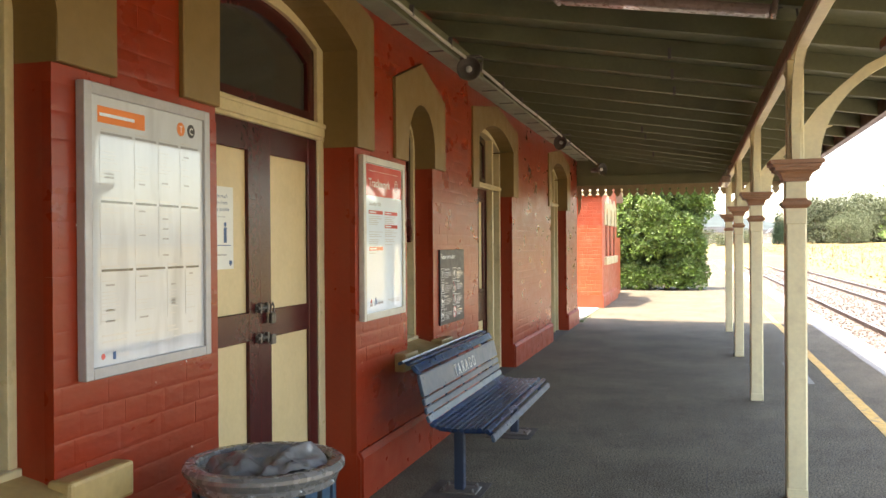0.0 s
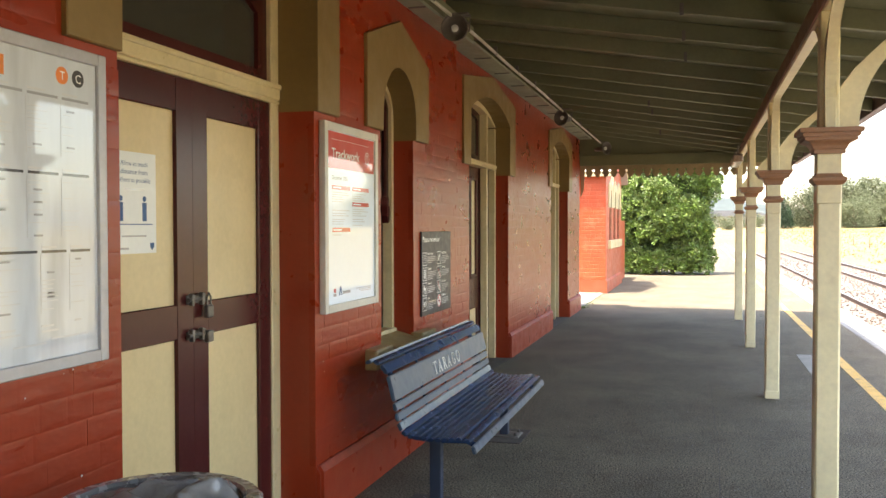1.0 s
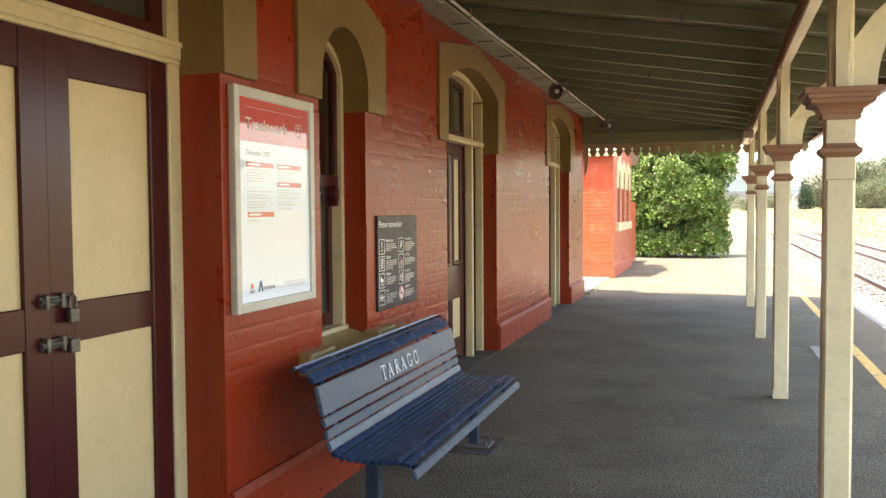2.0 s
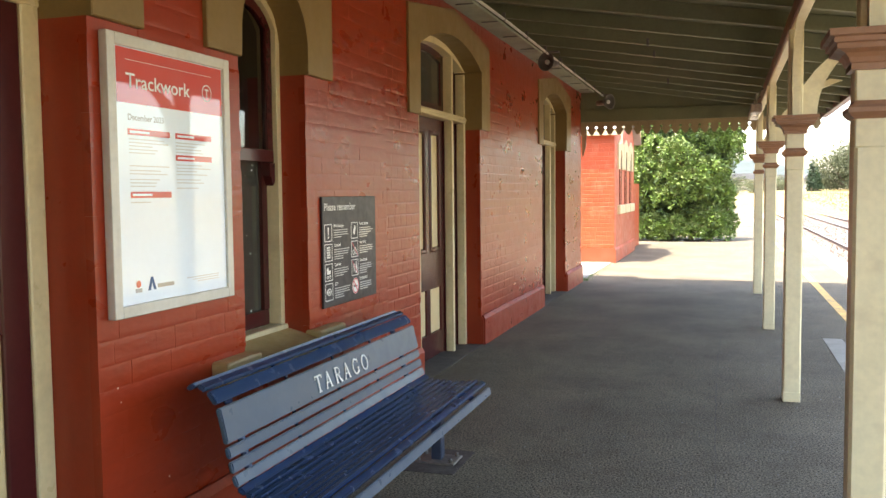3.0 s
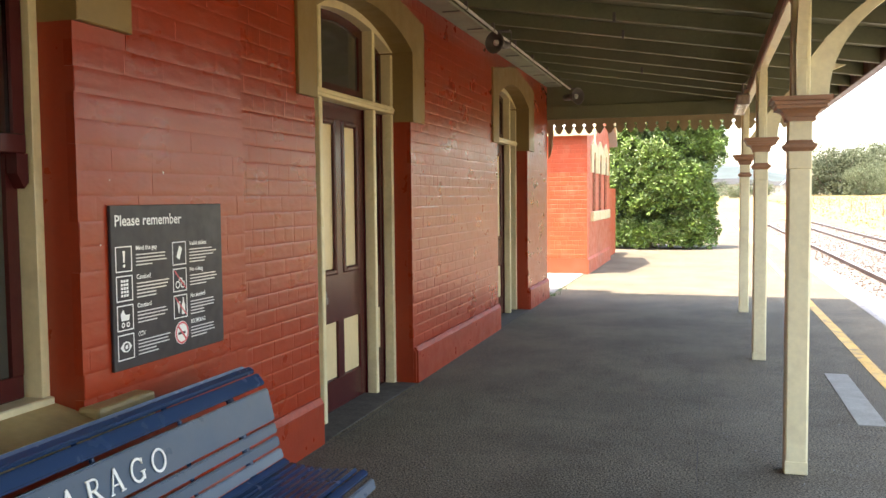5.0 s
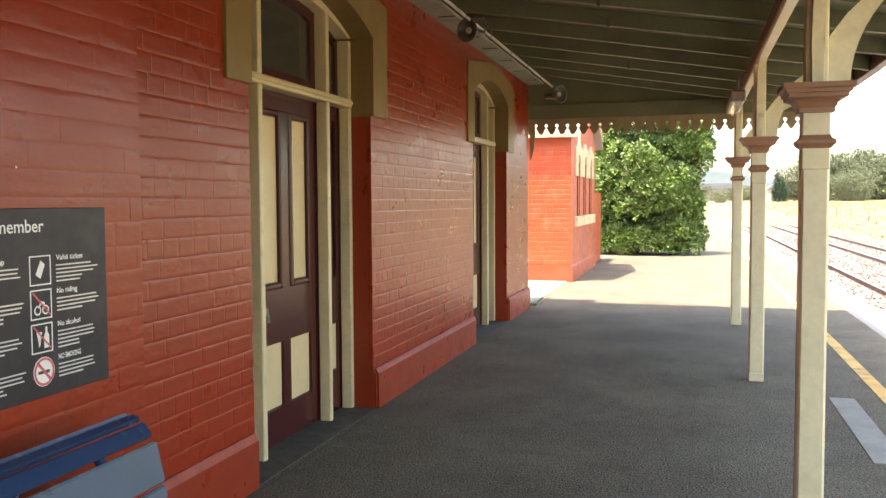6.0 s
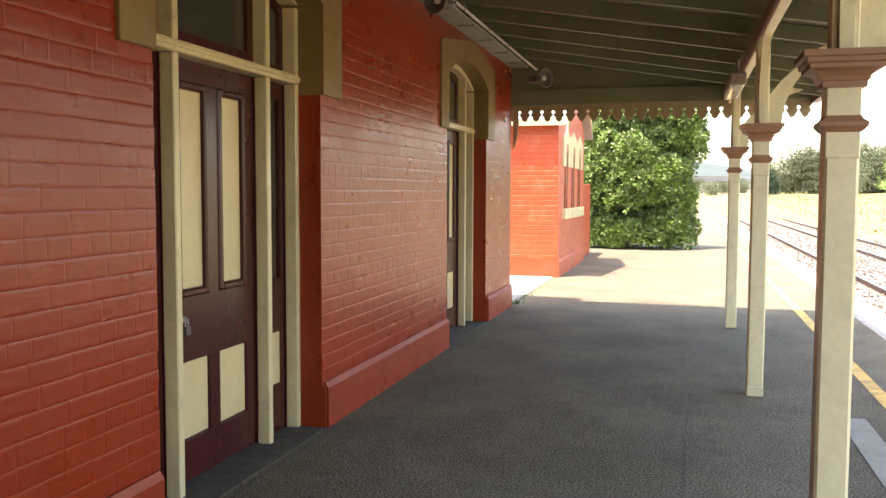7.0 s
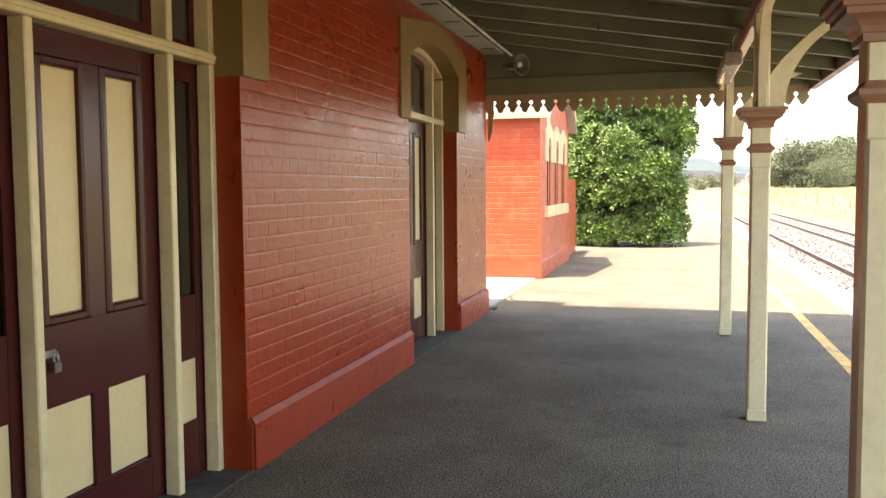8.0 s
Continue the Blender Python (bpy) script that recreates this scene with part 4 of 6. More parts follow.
def strip_light(name, centre, along, length, label):
    """A weatherproof fluorescent fitting, unlit, hung on two straps."""
    t = thing(name, centre, label, "lamp", "awning lights")
    x, y, z = centre
    def b(l0, l1, w0, w1, h0, h1, bev):
        return boxed(x + l0, x + l1, y + w0, y + w1, z + h0, z + h1, bev, 2) if along == "x" else boxed(x + w0, x + w1, y + l0, y + l1, z + h0, z + h1, bev, 2)
    h = length / 2
    part("housing", b(-h, h, -0.055, 0.055, 0.0, 0.045, 0.008), HORN, t)
    part("diffuser", b(-h + 0.02, h - 0.02, -0.062, 0.062, -0.06, 0.0, 0.022), LAMP_COVER, t, "fawn ribbed diffuser cover")
    part("end_cap", b(-h - 0.012, -h + 0.02, -0.064, 0.064, -0.062, 0.03, 0.012), LAMP_COVER, t)
    part("end_cap", b(h - 0.02, h + 0.012, -0.064, 0.064, -0.062, 0.03, 0.012), LAMP_COVER, t)
    return t


fl = strip_light("strip_light", (-0.10, 5.70, roof_z(-0.10) + 0.01), "x", 1.16, "unlit fluorescent fitting under the awning rafters")
fl.rotation_euler = (0, math.atan(0.163), radians(-4))
for o in (-0.45, 0.45):
    part("hanger", boxed(-0.10 + o - 0.012, -0.10 + o + 0.012, 5.69, 5.71, roof_z(-0.1) - 0.01, roof_z(-0.1) + 0.16), HORN, fl)
part("cable", tube([(0.46, 5.70, roof_z(-0.1) - 0.02), (0.52, 5.74, roof_z(-0.1) + 0.02), (0.58, 5.80, roof_z(-0.1) + 0.03), (0.60, 5.86, roof_z(-0.1) - 0.02)], 0.008), HORN, fl)
f2 = strip_light("strip_light", (0.50, 14.25, 2.40), "y", 1.20, "unlit fluorescent fitting beside the awning beam")
for o in (-0.45, 0.45):
    part("hanger", tube([(0.50, 14.25 + o, 2.44), (0.50, 14.25 + o, 2.55), (0.575, 14.25 + o, 2.62)], 0.012), HORN, f2)


def horn_speaker(y, turn, big=1.0):
    t = thing("horn_speaker", (-1.58, y, 2.82), "small weathered grey horn loudspeaker under the awning", "loudspeaker", "horn loudspeakers")
    prof = [(0.012, 0.13), (0.03, 0.125), (0.036, 0.05), (0.028, 0.03), (0.04, 0.0), (0.062, -0.04), (0.085, -0.075), (0.093, -0.085), (0.088, -0.09), (0.078, -0.075), (0.05, -0.035), (0.02, -0.02), (0.02, -0.05)]
    def shaped(profile):
        bm = lathe([(r * big, h * big) for r, h in profile], 28)
        bmesh.ops.rotate(bm, verts=bm.verts, cent=(0, 0, 0), matrix=Euler((radians(-90), 0, radians(turn))).to_matrix())
        bmesh.ops.translate(bm, verts=bm.verts, vec=(-1.58, y, 2.82))
        return bm
    part("horn", shaped([(a, b) for a, b in prof]), HORN, t, smooth=True)
    part("core", shaped([(0.006, -0.05), (0.024, -0.054), (0.024, -0.066), (0.004, -0.078)]), PAPER_BARE, t, "pale centre cone")
    part("bracket", tube([(-1.66, y + 0.06, 2.82), (-1.67, y + 0.06, 2.93), (-1.49, y + 0.06, 2.93), (-1.50, y + 0.06, 2.82)], 0.006), HORN, t)
    part("mounting_plate", boxed(-1.65, -1.50, y + 0.02, y + 0.10, 2.93, 2.945, 0.003), HORN, t)
    return t


for y, turn, big in ((7.30, 12, 1.0), (12.30, -20, 1.05), (16.64, 52, 1.25)):
    horn_speaker(y, turn, big)
conduit = thing("conduit", (-1.60, 8, 2.9), "grey metal conduit clipped along the wall plate", "pipe")
part("pipe", tube([(-1.59, y, 2.905 + 0.012 * noise.noise((0, y * 0.7, 0))) for y in [-11 + 0.5 * k for k in range(56)]], 0.012), PIPE, conduit)
for k in range(22):
    y = -2 + k * 0.88
    part("saddle", boxed(-1.604, -1.576, y - 0.01, y + 0.01, 2.892, 2.960, 0.002), HORN, conduit)

# ---- bench ----
bench = thing("platform_bench", (-1.32, 6.85, 0), "navy blue metal slatted bench with a lettered back panel", "bench")
B0, B1 = 5.835, 7.865


def slat(x0, z0, x1, z1, mat, name="slat", thick=0.020, label="", par=None):
    """One slat that runs the bench's length, with its face from (x0, z0) to (x1, z1) in section."""
    d = Vector((x1 - x0, z1 - z0))
    nrm = Vector((-d.y, d.x)).normalized() * thick
    bm = prism([(x0, z0), (x1, z1), (x1 + nrm.x, z1 + nrm.y), (x0 + nrm.x, z0 + nrm.y)], "y", B0, B1)
    bmesh.ops.bevel(bm, geom=bm.edges[:], offset=0.005, segments=2, affect="EDGES")
    return part(name, bm, mat, par or bench, label)


for a in ((-1.664, 0.764, -1.632, 0.777), (-1.627, 0.777, -1.596, 0.762), (-1.591, 0.758, -1.557, 0.716)):
    slat(*a, BLUE)
# upright panel and slats take the paler blue that stands for side light
panel = slat(-1.552, 0.706, -1.522, 0.578, BLUE_LIT, "back_panel", 0.022, "blue panel, coloured paler as a lit front, with raised white lettering")
slat(-1.520, 0.566, -1.510, 0.526, BLUE_LIT)
slat(-1.508, 0.514, -1.499, 0.474, BLUE_LIT)
slat(-1.496, 0.462, -1.480, 0.424, BLUE_LIT)
slat(-1.474, 0.414, -1.446, 0.396, BLUE)
seat_x = [-1.438 + 0.0375 * k for k in range(8)]
for k, xx in enumerate(seat_x):
    z = 0.392 - 0.010 * math.sin(math.pi * k / 7)
    slat(xx, z, xx + 0.030, z - 0.001 * (3.5 - k) * 0.5, BLUE)
slat(-1.135, 0.392, -1.103, 0.380, BLUE)
slat(-1.097, 0.372, -1.085, 0.330, BLUE_LIT)
for y in (5.96, 7.64):
    sup = tube([(-1.60, y, 0.745), (-1.545, y, 0.66), (-1.515, y, 0.54), (-1.485, y, 0.425), (-1.44, y, 0.372), (-1.32, y, 0.362), (-1.15, y, 0.370), (-1.105, y, 0.350)], 0.016)
    fr = part("support_arm", sup, BLUE, bench)
    leg = part("leg", boxed(-1.345, -1.285, y - 0.03, y + 0.03, 0.012, 0.37, 0.004), BLUE_LEG, bench)
    foot = part("base_plate", boxed(-1.43, -1.20, y - 0.085, y + 0.085, 0.0, 0.014, 0.003), HORN, leg)
    for dx in (-0.09, 0.09):
        for dy in (-0.06, 0.06):
            part("bolt", lathe([(0.011, 0), (0.011, 0.014), (0.006, 0.022)], 8, (-1.315 + dx, y + dy, 0.014)), LOCK, bench)
    tagged(part("footing_pad", boxed(-1.50, -1.16, y - 0.22, y + 0.20, -0.01, 0.004), PAD, bench), "rough grey mortar pad")
for y in (6.4, 6.85, 7.3):
    part("back_strap", tube([(-1.635, y, 0.752), (-1.572, y, 0.72), (-1.545, y, 0.60), (-1.515, y, 0.47), (-1.478, y, 0.40)], 0.008), BLUE, bench)
# raised serif capitals on the leaning panel, each drawn with thick and thin strokes
def bow(cy, cz, ry, rz, a0, a1, n=14):
    return [(cy + ry * math.cos(radians(a0 + (a1 - a0) * k / n)), cz + rz * math.sin(radians(a0 + (a1 - a0) * k / n))) for k in range(n + 1)]


STROKES = {
    "T": [([(0.5, 0), (0.5, 1)], 0.15), ([(0.04, 0.96), (0.96, 0.96)], 0.085), ([(0.07, 0.97), (0.05, 0.77)], 0.06), ([(0.93, 0.97), (0.95, 0.77)], 0.06), ([(0.3, 0.025), (0.7, 0.025)], 0.05)],
    "A": [([(0.12, 0.0), (0.5, 1)], 0.075), ([(0.48, 1), (0.88, 0)], 0.15), ([(0.26, 0.34), (0.74, 0.34)], 0.06), ([(0.0, 0.025), (0.26, 0.025)], 0.05), ([(0.70, 0.025), (1.02, 0.025)], 0.05)],
    "R": [([(0.2, 0), (0.2, 1)], 0.15), ([(0.2, 0.96)] + bow(0.48, 0.74, 0.25, 0.22, 90, -90) + [(0.2, 0.52)], 0.085), ([(0.44, 0.52), (0.92, 0)], 0.14), ([(0.02, 0.025), (0.38, 0.025)], 0.05), ([(0.02, 0.975), (0.3, 0.975)], 0.05), ([(0.82, 0.025), (1.04, 0.025)], 0.05)],
    "G": [(bow(0.53, 0.5, 0.45, 0.47, 42, 318, 22), 0.11), ([(0.86, 0.05), (0.86, 0.40)], 0.14), ([(0.66, 0.40), (1.02, 0.40)], 0.05), ([(0.86, 0.70), (0.88, 0.95)], 0.06)],
    "O": [(bow(0.5, 0.5, 0.44, 0.47, 0, 360, 28), 0.11)],
}


def raised_letter(char, y, wide, tall):
    bm = bmesh.new()
    lift = 0.0
    for line_, thick in STROKES[char]:
        lift += 0.0003
        pts = [Vector((p * wide, q * tall)) for p, q in line_]
        closed = (pts[0] - pts[-1]).length < 1e-4
        t2 = thick * tall / 2
        rows2 = []
        for i, p in enumerate(pts):
            before = pts[i - 1] if i else (pts[-2] if closed else p)
            after = pts[i + 1] if i + 1 < len(pts) else (pts[1] if closed else p)
            d = (after - before).normalized()
            nr = Vector((-d.y, d.x)) * t2
            rows2.append([bm.verts.new((-1.5032 - 0.2277 * q.y + out, y + q.x, 0.605 + q.y * 0.973)) for q in (p + nr, p - nr) for out in (lift, 0.0032 + lift)])
        for f0, f1 in zip(rows2, rows2[1:]):
            for i, j in ((0, 1), (1, 3), (3, 2), (2, 0)):
                bm.faces.new((f0[i], f0[j], f1[j], f1[i]))
        if not closed:
            for f0 in (rows2[0], rows2[-1]):
                bm.faces.new((f0[0], f0[1], f0[3], f0[2]))
    part("letter", bm, INK_WHITE, panel, "raised white serif capital")


for char, y in zip("TARAGO", (6.552, 6.646, 6.752, 6.846, 6.950, 7.056)):
    raised_letter(char, y, 0.068 if char != "O" else 0.074, 0.074)

# ---- litter bin ----
BX, BY, BZ, BR = -1.39, 3.605, 0.75, 0.279
litter = thing("litter_bin", (BX, BY, 0), "round blue perforated steel litter bin with grey rim and liner bag", "bin")
body = bmesh.new()
seg, rows = 60, 8
rad = BR - 0.032
rings = []
for j in range(rows + 1):
    z = 0.03 + (0.695 - 0.03) * j / rows
    rings.append([body.verts.new((BX + rad * math.cos(2 * math.pi * (i + 0.25 * j) / seg), BY + rad * math.sin(2 * math.pi * (i + 0.25 * j) / seg), z)) for i in range(seg)])
for j in range(rows):
    for i in range(seg):
        if i % 3 == 1 and j in (1, 3, 5, 7):
            continue
        body.faces.new((rings[j][i], rings[j][(i + 1) % seg], rings[j + 1][(i + 1) % seg], rings[j + 1][i]))
bmesh.ops.solidify(body, geom=body.faces[:], thickness=0.006)
part("body", body, BIN_BLUE, litter, "blue steel shell with slanted slots")
part("inner_liner", lathe([(rad - 0.02, 0.03), (rad - 0.02, 0.68)], 40, (BX, BY, 0)), DARK, litter)
rim = [(rad + 0.004, 0.676), (rad + 0.010, 0.70), (BR - 0.012, 0.712), (BR, 0.727), (BR, 0.740), (BR - 0.012, 0.752), (BR - 0.045, 0.752), (BR - 0.052, 0.742), (BR - 0.050, 0.725), (BR - 0.075, 0.722), (BR - 0.085, 0.728), (BR - 0.095, 0.722), (BR - 0.095, 0.66), (0.02, 0.655)]
part("rim", lathe(rim, 110, (BX, BY, 0)), BIN_GREY, litter, "heavy grey cast rim")
for k in range(10):
    a = 2 * math.pi * k / 10
    part("rivet", lathe([(0.007, 0), (0.005, 0.004)], 8, (BX + (rad + 0.007) * math.cos(a), BY + (rad + 0.007) * math.sin(a), 0.690)), STEEL, litter)
bag = bmesh.new()
nr, na = 22, 96
grid = []
for j in range(nr + 1):
    u = j / nr
    ring = []
    for i in range(na):
        a = 2 * math.pi * i / na
        r = (BR - 0.062) * (0.12 + 0.88 * u)
        x, y = r * math.cos(a), r * math.sin(a)
        n1 = noise.noise((x * 6, y * 6, 1.3))
        n2 = 1 - 2 * abs(noise.noise((x * 8 + 0.5 * n1, y * 8, 4.0)))
        n3 = 1 - 2 * abs(noise.noise((x * 19 + n1, y * 19, 9.0)))
        z = 0.742 + 0.050 * n1 + 0.036 * n2 + 0.012 * n3 + 0.02 * math.cos(a - 0.9) - 0.05 * u ** 6
        ring.append(bag.verts.new((BX + x + 0.02 * noise.noise((x * 20, y * 20, 2)), BY + y, z)))
    grid.append(ring)
for j in range(nr):
    for i in range(na):
        bag.faces.new((grid[j][i], grid[j][(i + 1) % na], grid[j + 1][(i + 1) % na], grid[j + 1][i]))
bag.faces.new(grid[0][::-1])
part("liner_bag", bag, BAG, litter, "crumpled grey plastic bin liner", smooth=True)

# ---- framed posters and signs ----
def poster_frame(name, y0, y1, z0, z1, x, rim, depth, label, metal=ALU, paper=PAPER):
    t = thing(name, (x, (y0 + y1) / 2, z0), label, "poster", "framed posters")
    part("backing", boxed(x, x + depth * 0.6, y0 + 0.004, y1 - 0.004, z0 + 0.004, z1 - 0.004), metal, t)
    for a, b, c, d in ((y0, y0 + rim, z0, z1), (y1 - rim, y1, z0, z1), (y0 + rim, y1 - rim, z0, z0 + rim), (y0 + rim, y1 - rim, z1 - rim, z1)):
        part("frame_bar", boxed(x + 0.002, x + depth, a, b, c, d, 0.004, 2), metal, t)
    part("sheet", boxed(x + depth * 0.6, x + depth * 0.6 + 0.002, y0 + rim, y1 - rim, z0 + rim, z1 - rim), paper, t, "printed paper under clear acrylic")
    return t, x + depth * 0.6 + 0.0022


ta, px = poster_frame("timetable_poster", 3.197, 3.945, 1.066, 2.030, WALL_A, 0.038, 0.036, "faded white train timetable in a grey metal frame", FRAME_GREY, PAPER_FADED)
strip("title_band", px, 3.275, 3.53, 1.905, 1.96, POSTER_ORANGE, ta)
strip("title_bar", px + 0.001, 3.285, 3.47, 1.927, 1.938, PAPER, ta)
disc("orange_roundel", px, 3.757, 1.940, 0.026, POSTER_ORANGE, ta)
disc("black_roundel", px, 3.826, 1.940, 0.026, INK_DARK, ta)
lettering("T", 0.027, px + 0.001, 3.757, 1.9265, INK_WHITE, ta, centre=True, name="letter")
lettering("C", 0.027, px + 0.001, 3.826, 1.9265, INK_WHITE, ta, centre=True, name="letter")
for zt, zb_, heads in ((1.872, 1.70, (3.29, 3.475, 3.615, 3.755)), (1.646, 1.46, (3.29, 3.475, 3.615, 3.755)), (1.418, 1.24, (3.29, 3.475, 3.665, 3.785))):
    for y, nxt in zip(heads, (*heads[1:], 3.89)):
        w = nxt - y
        strip("column_head", px, y, nxt - 0.018, zt - 0.004, zt + 0.004, INK_DARK if zt < 1.8 else INK_GREY, ta)
        strip("column_rule", px, y - 0.006, y - 0.0045, zb_, zt - 0.01, INK_PALE, ta)
        strip("column_title", px, y, y + w * 0.5, zt + 0.010, zt + 0.016, INK_PALE, ta)
        z = zt - 0.022
        while z > zb_:
            if random.random() < 0.45:
                strip("entry_bar", px, y, y + random.uniform(0.3, 0.6) * w, z - 0.003, z, INK_PALE, ta)
            if random.random() < 0.10:
                strip("entry_bar", px, y + 0.02, y + 0.02 + 0.25 * w, z - 0.006, z, INK_GREY, ta)
            z -= 0.012
for y, z, w in ((3.29, 1.205, 0.14), (3.29, 1.185, 0.13), (3.47, 1.205, 0.09), (3.47, 1.19, 0.11), (3.66, 1.205, 0.05), (3.66, 1.19, 0.07), (3.80, 1.21, 0.03), (3.70, 1.165, 0.16), (3.55, 1.155, 0.13)):
    strip("note_bar", px, y, y + w, z - 0.006, z, INK_PALE, ta)
disc("crest", px, 3.295, 1.135, 0.010, POSTER_RED, ta)
strip("agency_mark", px, 3.345, 3.36, 1.12, 1.146, INK_NAVY, ta)
strip("agency_mark", px, 3.366, 3.43, 1.124, 1.138, INK_PALE, ta)

tb, px = poster_frame("trackwork_poster", 5.633, 6.392, 1.045, 2.030, WALL_A, 0.042, 0.036, "red and white trackwork poster in a pale frame")
strip("header_band", px, 5.690, 6.345, 1.795, 1.985, POSTER_RED, tb)
lettering("Trackwork", 0.052, px + 0.001, 5.738, 1.850, INK_WHITE, tb, width=0.385, bold=0.012)
disc("roundel_ring", px + 0.001, 6.237, 1.878, 0.034, INK_WHITE, tb, hole=0.029)
strip("roundel_bar", px + 0.001, 6.234, 6.240, 1.862, 1.888, INK_WHITE, tb)
strip("roundel_bar", px + 0.001, 6.224, 6.250, 1.888, 1.894, INK_WHITE, tb)
strip("header_rule", px + 0.001, 5.74, 6.27, 1.945, 1.9465, INK_WHITE, tb)
lettering("December 2023", 0.022, px, 5.745, 1.737, INK_GREY, tb, width=0.205, bold=0.012)
for y0, y1, z in ((5.742, 5.985, 1.696), (6.02, 6.262, 1.696), (6.02, 6.262, 1.613), (5.748, 5.985, 1.474)):
    strip("notice_band", px, y0, y1, z - 0.011, z + 0.011, POSTER_RED, tb)
    strip("band_text", px + 0.001, y0 + 0.01, y0 + 0.12, z - 0.004, z + 0.004, PAPER, tb)
for y0, zs in ((5.748, (1.672, 1.66, 1.648, 1.636, 1.624)), (5.748, (1.578, 1.562, 1.550, 1.53, 1.518, 1.506)), (6.022, (1.672, 1.66, 1.648, 1.636)), (6.022, (1.588, 1.576, 1.564, 1.552, 1.532, 1.52, 1.50))):
    for z in zs:
        strip("text_bar", px, y0, y0 + random.uniform(0.13, 0.235), z - 0.0035, z + 0.0005, INK_PALE, tb)
strip("text_bar", px, 5.748, 5.86, 1.445, 1.449, INK_PALE, tb)
disc("crest", px, 5.775, 1.156, 0.013, POSTER_RED, tb)
strip("crest_bar", px, 5.757, 5.793, 1.126, 1.140, INK_GREY, tb)
part("agency_mark", prism([(5.828, 1.128), (5.846, 1.176), (5.858, 1.176), (5.876, 1.128), (5.862, 1.128), (5.852, 1.158), (5.843, 1.128)], "x", px, px + 0.0008), INK_NAVY, tb)
strip("agency_mark", px, 5.884, 5.985, 1.133, 1.147, INK_GREY, tb)
for z in (1.150, 1.141, 1.132):
    strip("text_bar", px, 6.07 + (1.150 - z) * 4, 6.29, z - 0.002, z + 0.002, INK_PALE, tb)

